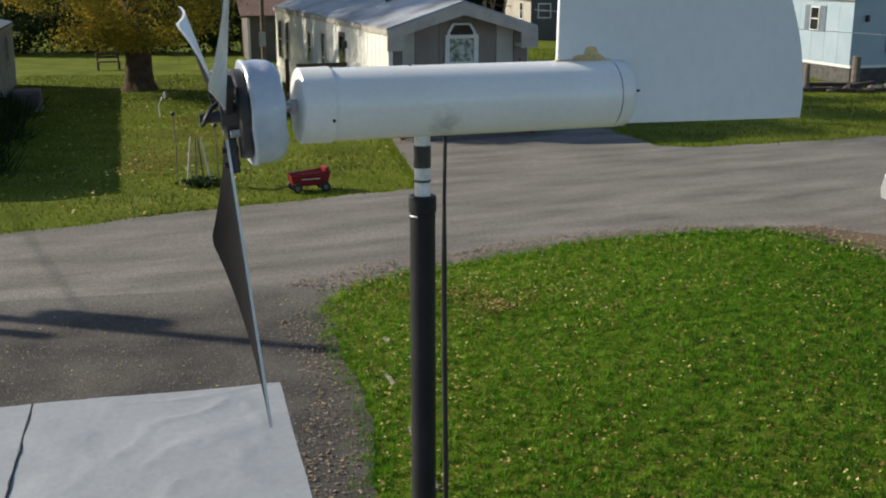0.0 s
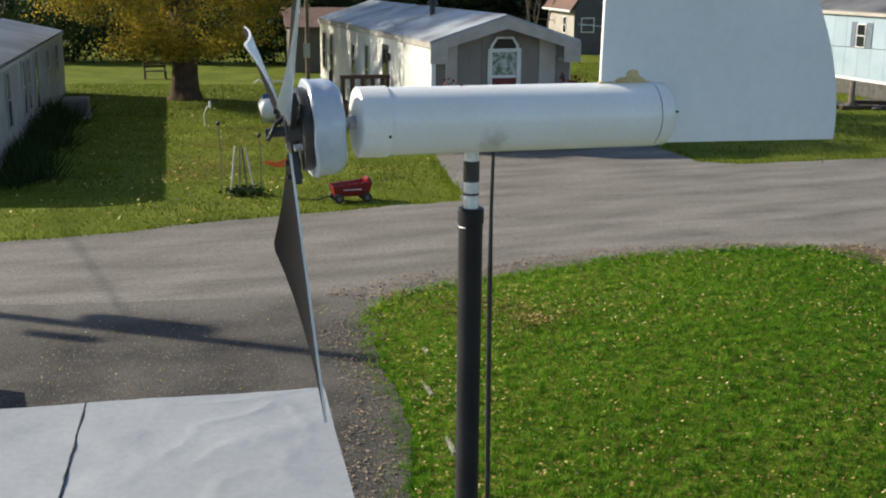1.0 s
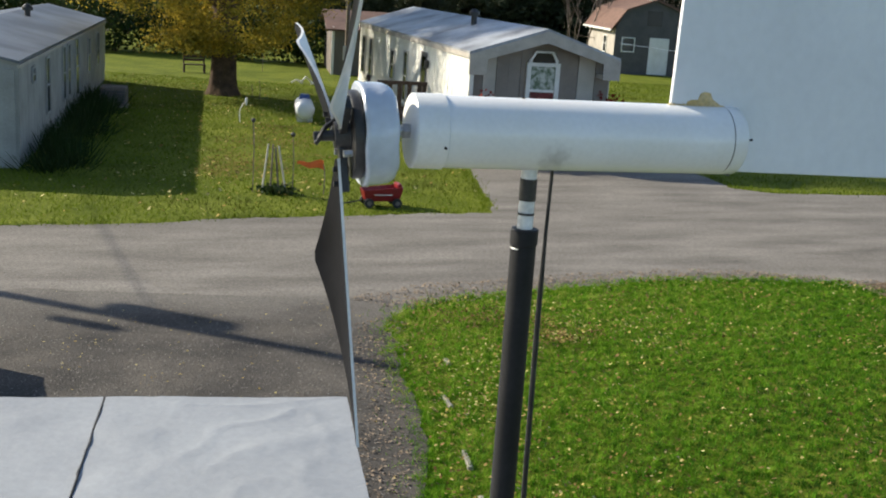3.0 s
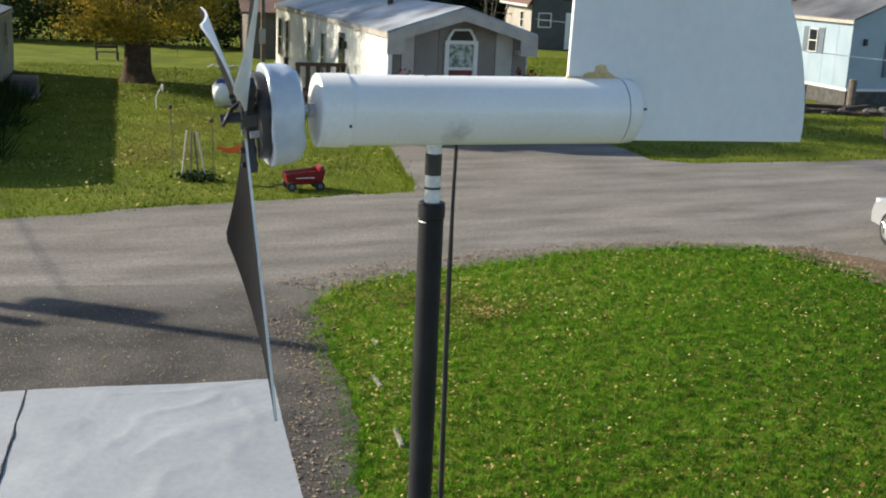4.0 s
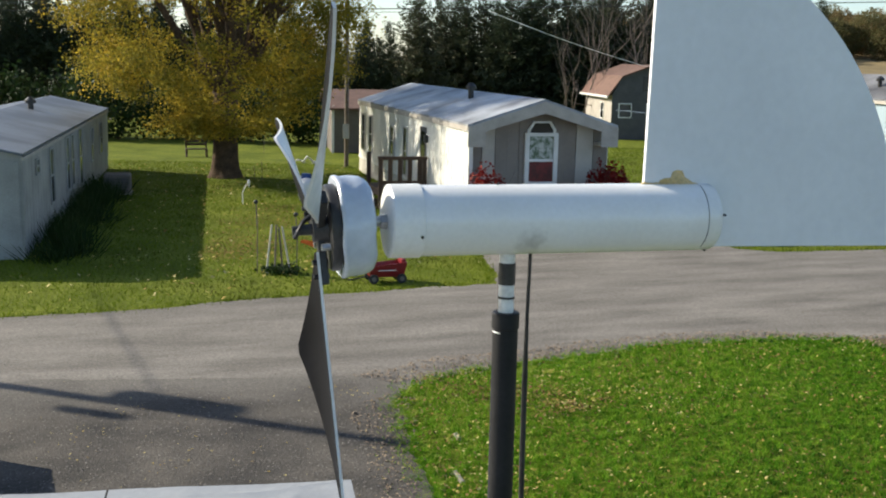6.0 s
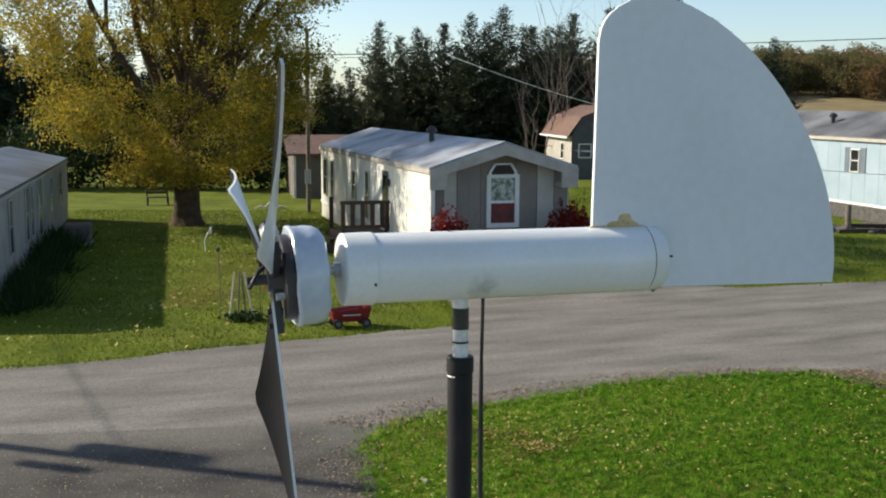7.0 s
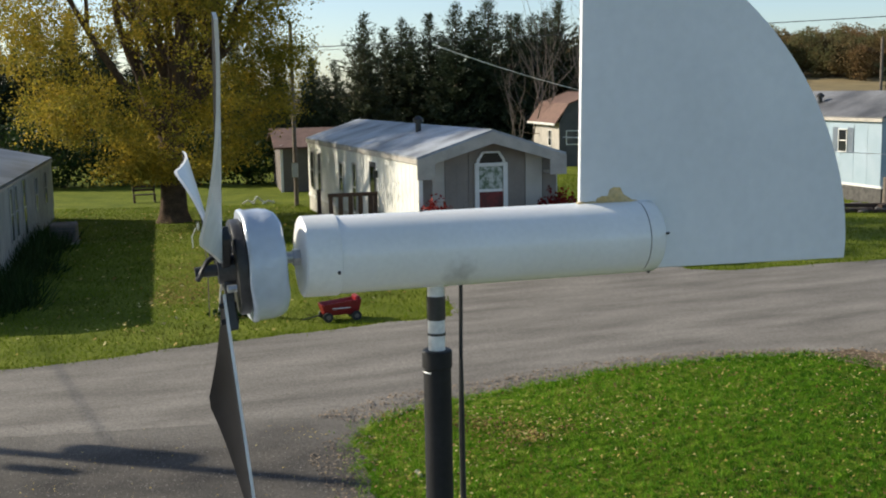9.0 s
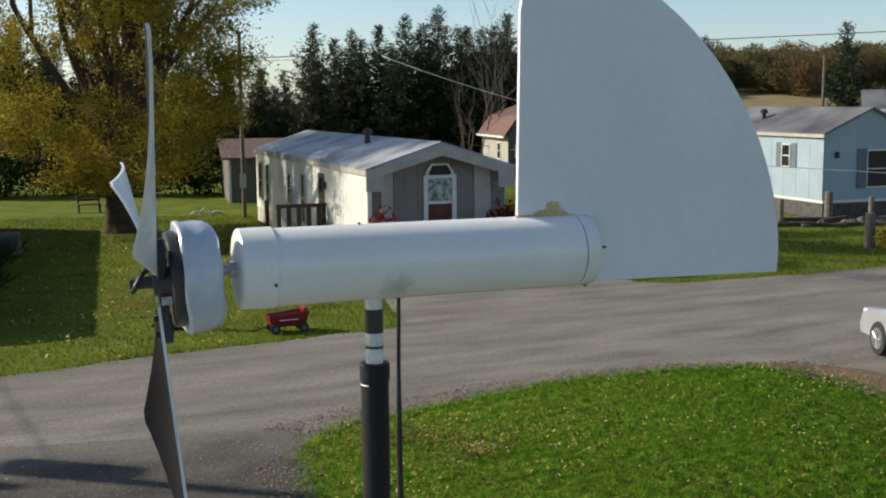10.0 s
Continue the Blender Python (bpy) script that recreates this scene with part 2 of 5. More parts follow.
POLE_WOOD = material("weathered_pole", (0.14, 0.11, 0.085), (0.20, 0.17, 0.14), 0.9, 6, 40, 0.5)
DECK_WOOD = material("dark_deck_wood", (0.065, 0.038, 0.026), (0.038, 0.023, 0.017), 0.8, 6, 40, 0.5)
SIDING = material("cream_siding", (0.80, 0.78, 0.71), (0.70, 0.67, 0.59), 0.55, 1.2, 30, 0.1, grain_amount=0.05, spread=0.05)
SKIRTING = material("pale_skirting", (0.60, 0.57, 0.50), (0.46, 0.43, 0.37), 0.6, 1.2, 30, 0.1, grain_amount=0.08, spread=0.06)
TAUPE = material("taupe_panel", (0.25, 0.214, 0.183), (0.205, 0.176, 0.152), 0.65, 2, 30, 0.2, grain_amount=0.08, spread=0.04)
CREAM = material("cream_panel", (0.52, 0.48, 0.42), (0.44, 0.41, 0.36), 0.6, 2, 30, 0.1, grain_amount=0.06)
FASCIA = material("grey_fascia", (0.46, 0.42, 0.37), (0.36, 0.325, 0.285), 0.6, 3, 30, 0.15, grain_amount=0.08)
TRIM = material("white_trim", (0.78, 0.77, 0.74), (0.68, 0.67, 0.63), 0.45, 3, 40, 0.05, grain_amount=0.04)
METAL_ROOF = material("dull_metal_roof", (0.42, 0.44, 0.47), (0.15, 0.15, 0.155), 0.5, 0.7, 9, 0.15, metal=0.2, grain_amount=0.15, mix=(0.40, 0.68))
OLD_WALL = material("old_white_wall", (0.36, 0.36, 0.345), (0.25, 0.25, 0.235), 0.6, 1.4, 25, 0.15, grain_amount=0.10, spread=0.06)
OLD_ROOF = material("old_metal_roof", (0.145, 0.16, 0.185), (0.075, 0.083, 0.098), 0.5, 0.5, 9, 0.15, metal=0.2, grain_amount=0.15, mix=(0.42, 0.6))
BLUE_WALL = material("pale_blue_siding", (0.34, 0.42, 0.48), (0.28, 0.37, 0.43), 0.5, 1.2, 25, 0.1, grain_amount=0.06, spread=0.05)
GREY_ROOF = material("stained_grey_roof", (0.19, 0.192, 0.20), (0.06, 0.06, 0.064), 0.6, 0.5, 9, 0.15, metal=0.1, grain_amount=0.15, mix=(0.36, 0.66))
SHUTTER = material("slate_shutter", (0.10, 0.13, 0.17), (0.14, 0.17, 0.20), 0.6, 5, 40, 0.2)
BROWN_ROOF = material("brown_shingles", (0.17, 0.095, 0.072), (0.11, 0.065, 0.05), 0.9, 3, 20, 0.5, grain_amount=0.2)
DARK_WALL = material("dark_grey_wall", (0.07, 0.068, 0.07), (0.10, 0.095, 0.095), 0.7, 2, 30, 0.3)
SHED_WALL = material("brown_grey_wall", (0.16, 0.135, 0.115), (0.12, 0.10, 0.085), 0.8, 2, 30, 0.3)
GLASS = plain("dark_glass", (0.02, 0.022, 0.025), 0.06)
# mottled green and white: a reflection painted onto the front window's upper pane
PANE_REFLECTION = material("painted_reflection", (0.10, 0.15, 0.09), (0.50, 0.52, 0.48), 0.4, 9, 60, 0.2, mix=(0.40, 0.62))
RED_CLOTH = material("red_cloth", (0.16, 0.012, 0.012), (0.07, 0.008, 0.008), 0.5, 5, 40, 0.2, mix=(0.4, 0.6))
RED_PAINT = material("red_plastic", (0.22, 0.008, 0.014), (0.17, 0.007, 0.012), 0.35, 6, 60, 0.05, grain_amount=0.05)
RUBBER = material("black_rubber", (0.014, 0.014, 0.014), (0.028, 0.027, 0.026), 0.7, 20, 90, 0.2)
WHITE_PAINT = material("white_tank_paint", (0.78, 0.79, 0.80), (0.70, 0.71, 0.72), 0.4, 4, 60, 0.05, grain_amount=0.04)
BLUE_PAINT = material("blue_paint", (0.02, 0.06, 0.22), (0.03, 0.08, 0.25), 0.4, 6, 60, 0.05)
ORANGE = material("orange_plastic", (0.85, 0.16, 0.02), (0.75, 0.12, 0.02), 0.5, 9, 60, 0.05)
SILVER = plain("silver_car_paint", (0.55, 0.56, 0.57), 0.3, 0.55, coat=0.6)
DARK_PAINT = plain("dark_car_paint", (0.02, 0.02, 0.024), 0.25, 0.2, coat=0.6)
LENS = plain("headlight_plastic", (0.75, 0.76, 0.78), 0.1, 0.3)
FIELD = material("dry_field", (0.24, 0.17, 0.08), (0.18, 0.14, 0.06), 0.95, 0.02, 0.3, 0.3, grain_amount=0.2)
# darkened for the shade over the bank stones and under the blue home
STONE_AND_SHADE = material("stones_and_shade", (0.055, 0.05, 0.048), (0.10, 0.095, 0.085), 0.9, 6, 30, 0.5, spread=0.4)


# ---- building helpers ----
def part(name, bm, mat, parent=None, label="", smooth=False, at=None):
    """Links a bmesh as one mesh object, under a thing or a part."""
    me = bpy.data.meshes.new(name)
    bmesh.ops.recalc_face_normals(bm, faces=bm.faces)
    bm.to_mesh(me)
    bm.free()
    me.materials.append(mat)
    if smooth:
        me.shade_smooth()
        me.set_sharp_from_angle(angle=radians(40))
    ob = new(name, me)
    if parent:
        ob.parent = parent
    if at is not None:
        ob.matrix_basis = at
    return tagged(ob, label) if label else ob


def piece(name, mesh, parent, at):
    """One more object on a mesh that is already there."""
    ob = new(name, mesh)
    ob.parent = parent
    ob.matrix_basis = at
    return ob


def thing(name, at, label, category, group="", kind=""):
    ob = new(name)
    ob.empty_display_size = 0.1
    ob.matrix_basis = at
    return tagged(ob, label, category, group, kind)


def box(bm, lo, hi, bevel=0.0, turn=None):
    r = bmesh.ops.create_cube(bm, size=1)
    vs = r["verts"]
    for v in vs:
        v.co = Vector([lo[k] + (v.co[k] + 0.5) * (hi[k] - lo[k]) for k in range(3)])
    if bevel:
        es = list({e for v in vs for e in v.link_edges})
        got = bmesh.ops.bevel(bm, geom=es, offset=bevel, segments=2, affect='EDGES', profile=0.5)
        vs = list({v for f in got["faces"] for v in f.verts} | {v for v in vs if v.is_valid})
    if turn is not None:
        bmesh.ops.transform(bm, matrix=turn, verts=vs)
    return bm


def boxes(*spans, bevel=0.0):
    bm = bmesh.new()
    for lo, hi in spans:
        box(bm, lo, hi, bevel)
    return bm


def rod(bm, a, b, r0, r1=None, n=12, caps=True):
    """A tapered round bar from a to b."""
    a, b = Vector(a), Vector(b)
    r1 = r0 if r1 is None else r1
    q = (b - a).to_track_quat('Z', 'Y').to_matrix()
    rings = []
    for p, r in ((a, r0), (b, r1)):
        rings.append([bm.verts.new(p + q @ Vector((r * math.cos(2 * math.pi * k / n), r * math.sin(2 * math.pi * k / n), 0))) for k in range(n)])
    for k in range(n):
        bm.faces.new((rings[0][k], rings[0][(k + 1) % n], rings[1][(k + 1) % n], rings[1][k]))
    if caps:
        bm.faces.new(rings[0][::-1])
        bm.faces.new(rings[1])
    return bm


def tube(bm, pts, radii, n=8):
    """A bent tube through points."""
    pts = [Vector(p) for p in pts]
    rings = []
    before, q = None, None
    for k, p in enumerate(pts):
        d = (pts[min(k + 1, len(pts) - 1)] - pts[max(k - 1, 0)]).normalized()
        q = d.to_track_quat('Z', 'Y').to_matrix() if before is None else before.rotation_difference(d).to_matrix() @ q
        before = d
        r = radii[k] if isinstance(radii, (list, tuple)) else radii
        rings.append([bm.verts.new(p + q @ Vector((r * math.cos(2 * math.pi * j / n), r * math.sin(2 * math.pi * j / n), 0))) for j in range(n)])
    for a, b in zip(rings, rings[1:]):
        for j in range(n):
            bm.faces.new((a[j], a[(j + 1) % n], b[(j + 1) % n], b[j]))
    bm.faces.new(rings[0][::-1])
    bm.faces.new(rings[-1])
    return bm


def lathe(bm, profile, n=48, axis='X'):
    """A turned body: (place along the axis, radius) from end to end."""
    rings = []
    for s, r in profile:
        ring = []
        for k in range(n):
            c, d = r * math.cos(2 * math.pi * k / n), r * math.sin(2 * math.pi * k / n)
            ring.append(bm.verts.new((s, c, d) if axis == 'X' else (c, d, s)))
        rings.append(ring)
    for a, b in zip(rings, rings[1:]):
        for k in range(n):
            bm.faces.new((a[k], a[(k + 1) % n], b[(k + 1) % n], b[k]))
    bm.faces.new(rings[0][::-1])
    bm.faces.new(rings[-1])
    return bm


def prism(bm, outline, y0, y1):
    """An outline in x and z, carried from y0 to y1."""
    a = [bm.verts.new((x, y0, z)) for x, z in outline]
    b = [bm.verts.new((x, y1, z)) for x, z in outline]
    bm.faces.new(a)
    bm.faces.new(b[::-1])
    for k in range(len(a)):
        bm.faces.new((a[k], a[(k + 1) % len(a)], b[(k + 1) % len(a)], b[k]))
    return bm


def raw(name, verts, faces_per, mat, parent=None, smooth=False):
    """A mesh from a numpy array of corners; each run of faces_per corners is one face."""
    me = bpy.data.meshes.new(name)
    n = len(verts)
    me.vertices.add(n)
    me.vertices.foreach_set("co", np.asarray(verts, np.float32).ravel())
    me.loops.add(n)
    me.loops.foreach_set("vertex_index", np.arange(n, dtype=np.int32))
    me.polygons.add(n // faces_per)
    me.polygons.foreach_set("loop_start", np.arange(0, n, faces_per, dtype=np.int32))
    me.update(calc_edges=True)
    me.materials.append(mat)
    ob = new(name, me)
    if parent:
        ob.parent = parent
    return ob


RNG = np.random.default_rng(5)


def leaf_quads(centres, size, droop=0.0, long=1.4, up=0.0):
    """Corners of one small four-sided leaf at each centre, turned at random."""
    n = len(centres)
    a = RNG.normal(size=(n, 3))
    a[:, 2] = a[:, 2] * (1 - 0.5 * droop) - droop
    a /= np.linalg.norm(a, axis=1)[:, None]
    b = np.cross(a, RNG.normal(size=(n, 3)) + (0, 0, up))
    b /= np.linalg.norm(b, axis=1)[:, None] + 1e-9
    s = size * RNG.uniform(0.6, 1.3, n)[:, None]
    a, b = a * s * long * 0.5, b * s * 0.5
    return np.stack([centres - a, centres + b * 0.9 - a * 0.1, centres + a, centres - b * 0.9 - a * 0.1], 1).reshape(-1, 3)


def inside(poly, pts):
    """Which points lie inside a polygon in x and y."""
    x, y = pts[:, 0], pts[:, 1]
    ok = np.zeros(len(pts), bool)
    for (x0, y0), (x1, y1) in zip(poly, poly[1:] + poly[:1]):
        ok ^= ((y0 > y) != (y1 > y)) & (x < (x1 - x0) * (y - y0) / (y1 - y0 + 1e-12) + x0)
    return ok


def ragged(poly, step=0.25, rough=0.12, seed=1.0):
    """The polygon with its sides cut short and frayed."""
    out = []
    for (x0, y0), (x1, y1) in zip(poly, poly[1:] + poly[:1]):
        n = max(1, int(math.hypot(x1 - x0, y1 - y0) / step))
        for k in range(n):
            x, y = x0 + (x1 - x0) * k / n, y0 + (y1 - y0) * k / n
            out.append((x + rough * noise.noise((x * 1.7, y * 1.7, seed)) + rough * 0.5 * noise.noise((x * 6, y * 6, seed)),
                        y + rough * noise.noise((x * 1.7, y * 1.7, seed + 7)) + rough * 0.5 * noise.noise((x * 6, y * 6, seed + 7))))
    return out


def sheet(name, poly, z, mat, label, category, depth=0.0):
    bm = bmesh.new()
    vs = [bm.verts.new((x, y, z)) for x, y in poly]
    f = bm.faces.new(vs)
    if depth:
        got = bmesh.ops.extrude_face_region(bm, geom=[f])
        for v in got["geom"]:
            if isinstance(v, bmesh.types.BMVert):
                v.co.z = z - depth
    bmesh.ops.triangulate(bm, faces=bm.faces)
    ob = part(name, bm, mat)
    return tagged(ob, label, category, kind="structure")


# ---- ground, road and lawns ----
def ground_sheet():
    """One sheet to the horizon, with a low rise far off."""
    xs = np.r_[-900, -500, -250, np.arange(-120, 121, 12), 250, 500, 900]
    ys = np.r_[-400, -150, np.arange(-60, 121, 12), 160, 220, 300, 420, 560, 900, 1500]
    bm = bmesh.new()
    grid = [[bm.verts.new((x, y, 0.0)) for x in xs] for y in ys]
    for j in range(len(ys) - 1):
        for i in range(len(xs) - 1):
            bm.faces.new((grid[j][i], grid[j][i + 1], grid[j + 1][i + 1], grid[j + 1][i]))
    return tagged(part("ground", bm, SOIL_GRASS), "green mown grass ground with autumn wear", "ground", kind="structure")


ground_sheet()
FAR_EDGE = [(-40, 6.5), (-20, 14.0), (-10, 18.0), (-7.2, 19.0), (-5.4, 19.7), (-3.6, 20.8), (-1.5, 21.7), (0.9, 22.8)]
DRIVE_EDGE = [(1.0, 23.6), (0.62, 27.6), (0.45, 30.1)]
DRIVE_RIGHT = [(4.6, 31.3), (6.6, 31.0), (7.3, 27.9), (8.2, 27.6), (10.6, 28.2), (12.5, 28.7), (20, 31.5), (40, 40)]
LAWN_TOP = [(-0.62, 15.1), (0.2, 16.1), (1.5, 16.8), (3.5, 18.0), (5.6, 18.6), (7.0, 18.6), (7.6, 18.1)]
LAWN_RIGHT = [(8.2, 17.2), (8.9, 15.0), (9.3, 10.0), (9.5, 2.0), (9.5, -8.0)]
LAWN_LEFT = [(0.5, -8.0), (0.3, 4.0), (-0.05, 8.0), (-0.05, 9.4), (-0.02, 10.7), (-0.38, 12.6), (-0.66, 14.3)]
NEAR_LAWN = LAWN_TOP + LAWN_RIGHT + LAWN_LEFT
ROAD = FAR_EDGE + DRIVE_EDGE + DRIVE_RIGHT + [(60, 46), (60, -8), (9.7, -8), (9.6, 10), (9.1, 15), (8.3, 17.2)] + LAWN_TOP[::-1] + [(-2.7, 15.3), (-5.9, 14.9), (-14, 10.5), (-40, -1)]
DRIVE = [(-0.72, 15.9), (-2.7, 15.5), (-5.9, 15.1), (-14, 10.8), (-14, -8), (0.4, -8)] + LAWN_LEFT[1:]
sheet("road", ragged(ROAD, 0.15, 0.13, 2.0), 0.012, ASPHALT, "worn grey asphalt lane with pale wheel tracks", "road")
sheet("gravel_driveway", ragged(DRIVE, 0.15, 0.13, 2.0), 0.020, GRAVEL, "dark gravel driveway beside the lawn", "driveway")
SIDE_DIRT = [(7.0, 18.85), (7.9, 18.8), (8.9, 18.0), (9.6, 16.6), (10.1, 14), (10.3, 10), (10.3, -8), (9.3, -8), (9.1, 10), (8.6, 15.0), (7.9, 17.2)]
sheet("dirt_verge", ragged(SIDE_DIRT, 0.3, 0.25, 9.0), 0.026, DIRT, "bare brown dirt edge beside the lawn", "dirt")


def edge_points(poly, count, band):
    """Points strewn about the outline, for a frayed edge."""
    p = np.array(poly)
    q = np.roll(p, -1, 0)
    size = np.linalg.norm(q - p, axis=1)
    k = RNG.choice(len(p), count, p=size / size.sum())
    pts = p[k] + (q[k] - p[k]) * RNG.uniform(0, 1, (count, 1)) + RNG.normal(0, 0.12, (count, 2)) * RNG.uniform(0.2, 1.6, (count, 1))
    return pts[(pts[:, 1] > band[0]) & (pts[:, 1] < band[1])]


def blades(name, poly, count, height, width, mat, label, band=None, keep=None, fringe=0):
    """Grass blades over a polygon; kept where keep says so."""
    xs, ys = [p[0] for p in poly], [p[1] for p in poly]
    pts = np.c_[RNG.uniform(min(xs), max(xs), count * 2), RNG.uniform(band[0] if band else min(ys), band[1] if band else max(ys), count * 2)]
    pts = pts[inside(poly, pts)][:count]
    if keep is not None:
        pts = pts[keep(pts)]
    if fringe:
        pts = np.r_[pts, edge_points(poly, fringe, band)]
    n = len(pts)
    turn = RNG.uniform(0, 2 * math.pi, n)
    # clumps a hand wide, from waves that run every way
    way = RNG.uniform(0, 2 * math.pi, 14)
    fast = RNG.uniform(14, 46, 14)
    wave = sum(np.sin(fast[k] * (pts[:, 0] * math.cos(way[k]) + pts[:, 1] * math.sin(way[k])) + k) for k in range(14))
    tuft = 0.5 + 0.5 * np.tanh(wave * 0.45)
    h = height * RNG.uniform(0.45, 1.25, n) * (0.45 + 1.05 * tuft)
    side = np.c_[np.cos(turn), np.sin(turn), np.zeros(n)] * (width * RNG.uniform(0.6, 1.3, n))[:, None]
    lean = RNG.normal(0, 0.5, (n, 2)) * h[:, None]
    base = np.c_[pts, np.full(n, -0.004)]
    tip = base + np.c_[lean, h]
    ob = raw(name, np.stack([base - side, base + side, tip], 1).reshape(-1, 3), 3, mat)
    return tagged(ob, label, "grass", kind="stuff")


LAWN_FRAYED = ragged(NEAR_LAWN, 0.15, 0.13, 2.0)
blades("lawn_grass", LAWN_FRAYED, 330000, 0.055, 0.0055, GRASS, "short bright green lawn grass with fallen leaves", band=(6.5, 19.2), fringe=110000)
FAR_LAWN = [(-30, 10.2), (-20, 14.1), (-10, 18.1), (-7.2, 19.1), (-5.4, 19.8), (-3.6, 20.9), (-1.5, 21.8), (0.8, 22.9), (0.9, 23.6), (0.5, 27.6), (0.2, 30.0), (-4.5, 47), (-30, 47)]


def not_worn(pts):
    """Thins the grass where the yard is trodden bare."""
    d = ((pts[:, 0] + 4.9 + 0.10 * (pts[:, 1] - 24)) / 1.5) ** 2 + ((pts[:, 1] - 29.0) / 5.5) ** 2
    return RNG.uniform(0, 1, len(pts)) < np.clip(0.5 + 0.5 * d, 0, 1)


blades("yard_grass", FAR_LAWN, 190000, 0.07, 0.010, YARD_GRASS, "sunlit green yard grass across the lane", band=(17.0, 47.0), keep=not_worn, fringe=16000)
SIDE_LAWN = [(6.8, 31.0), (7.4, 28.0), (8.2, 27.7), (10.6, 28.3), (12.5, 28.8), (22, 32.5), (24, 60), (8, 60), (5, 33)]
blades("side_grass", SIDE_LAWN, 60000, 0.08, 0.012, YARD_GRASS, "green grass between the mobile homes", band=(27.5, 60.0), fringe=8000)


def scatter_leaves(name, poly, count, size, mat, label, category, clusters=(), z=0.03, flat=0.35, drift=0.0):
    xs, ys = [p[0] for p in poly], [p[1] for p in poly]
    pts = np.c_[RNG.uniform(min(xs), max(xs), count), RNG.uniform(min(ys), max(ys), count)]
    for (cx, cy, sx, sy, k) in clusters:
        pts = np.r_[pts, RNG.normal((cx, cy), (sx, sy), (k, 2))]
    pts = pts[inside(poly, pts)]
    if drift:
        thick = np.array([noise.noise((x * drift, y * drift, 3.0)) for x, y in pts])
        pts = pts[RNG.uniform(-0.55, 0.6, len(pts)) < thick]
    c = np.c_[pts, z + RNG.uniform(0, 0.02, len(pts))]
    n = len(c)
    t = RNG.uniform(0, 2 * math.pi, n)
    s = size * RNG.uniform(0.5, 1.35, n)
    a = np.c_[np.cos(t), np.sin(t), RNG.normal(0, flat, n)] * s[:, None] * 0.6
    b = np.c_[-np.sin(t), np.cos(t), RNG.normal(0, flat, n)] * s[:, None] * 0.42
    ob = raw(name, np.stack([c - a, c + b, c + a * 0.9, c - b], 1).reshape(-1, 3), 4, mat)
    return tagged(ob, label, category, kind="stuff")


scatter_leaves("lawn_leaves", [p for p in LAWN_FRAYED if p[1] > 4], 8500, 0.031, FALLEN, "scattered dry tan and yellow fallen leaves", "leaves",
               clusters=((1.7, 14.4, 0.25, 0.2, 90), (1.0, 15.4, 0.5, 0.4, 70), (5.4, 17.6, 0.8, 0.4, 80), (-0.2, 13.5, 0.2, 1.2, 80), (1.3, 14.9, 0.35, 0.25, 70), (3.4, 16.6, 1.4, 0.6, 70), (1.6, 14.3, 0.22, 0.16, 160), (0.9, 15.2, 0.5, 0.3, 160), (1.2, 13.4, 1.2, 1.6, 900), (0.5, 11.5, 0.6, 1.6, 500), (2.6, 15.6, 1.6, 0.9, 700)), z=0.084, drift=0.9)
scatter_leaves("brown_litter", [p for p in LAWN_FRAYED if p[1] > 4], 8000, 0.034, BROWN_LEAF, "scattered brown fallen leaves with small heaps on the lawn", "leaves",
               clusters=((1.75, 14.35, 0.22, 0.10, 240), (1.35, 14.1, 0.16, 0.12, 120), (1.0, 14.9, 0.35, 0.22, 200), (0.3, 15.2, 0.5, 0.3, 160), (2.6, 16.4, 0.9, 0.35, 320), (4.8, 17.6, 1.0, 0.35, 320), (-0.3, 13.9, 0.2, 0.6, 180), (-0.15, 12.2, 0.18, 1.0, 160), (0.1, 10.0, 0.2, 0.9, 140), (2.0, 14.55, 0.28, 0.12, 260), (1.5, 14.9, 0.5, 0.25, 320), (1.2, 14.0, 0.9, 0.9, 500)), z=0.086, flat=0.4, drift=0.7)
scatter_leaves("yard_leaves", FAR_LAWN, 2600, 0.075, FALLEN, "scattered dry fallen leaves across the yard", "leaves",
               clusters=((-4.5, 24.5, 1.2, 1.2, 160), (-7, 36, 2.5, 3, 200)), z=0.06)
scatter_leaves("drive_leaves", [(-5.5, 10.2), (-0.1, 8.6), (-0.1, 11), (-0.6, 14.6), (-2, 15.6), (-6, 15)], 150, 0.028, FALLEN, "few dry leaves and straw on the gravel", "leaves",
               clusters=((-1.2, 15.0, 0.5, 0.25, 50), (-4.4, 13.0, 0.22, 0.6, 35), (-3.1, 12.3, 0.2, 0.6, 30), (-0.7, 13.0, 0.2, 1.0, 60)), z=0.028, flat=0.15)
scatter_leaves("road_pebbles", [(-8, 14.8), (-0.6, 15.2), (3.5, 18.0), (7.5, 18.5), (7.5, 19.1), (3.5, 18.6), (-0.6, 16.4), (-8, 15.8)], 5200, 0.028, PEBBLE, "loose pebbles along the road edge", "gravel", z=0.016, flat=0.15)
scatter_leaves("edge_litter", ragged([(-1.3, 14.0), (-0.75, 15.0), (0.1, 16.2), (1.4, 17.0), (3.4, 18.2), (5.6, 18.9), (7.2, 18.9), (7.6, 18.5), (6.0, 18.5), (3.5, 17.9), (1.5, 16.7), (0.2, 15.9), (-0.5, 15.0), (-0.4, 12.6), (-0.1, 10.0), (-0.1, 8.2), (-0.7, 8.2), (-0.9, 12.0)], 0.3, 0.2), 26000, 0.034, CRUMB, "brown crumbs of soil and straw along the lawn edge", "litter", z=0.022, flat=0.25)
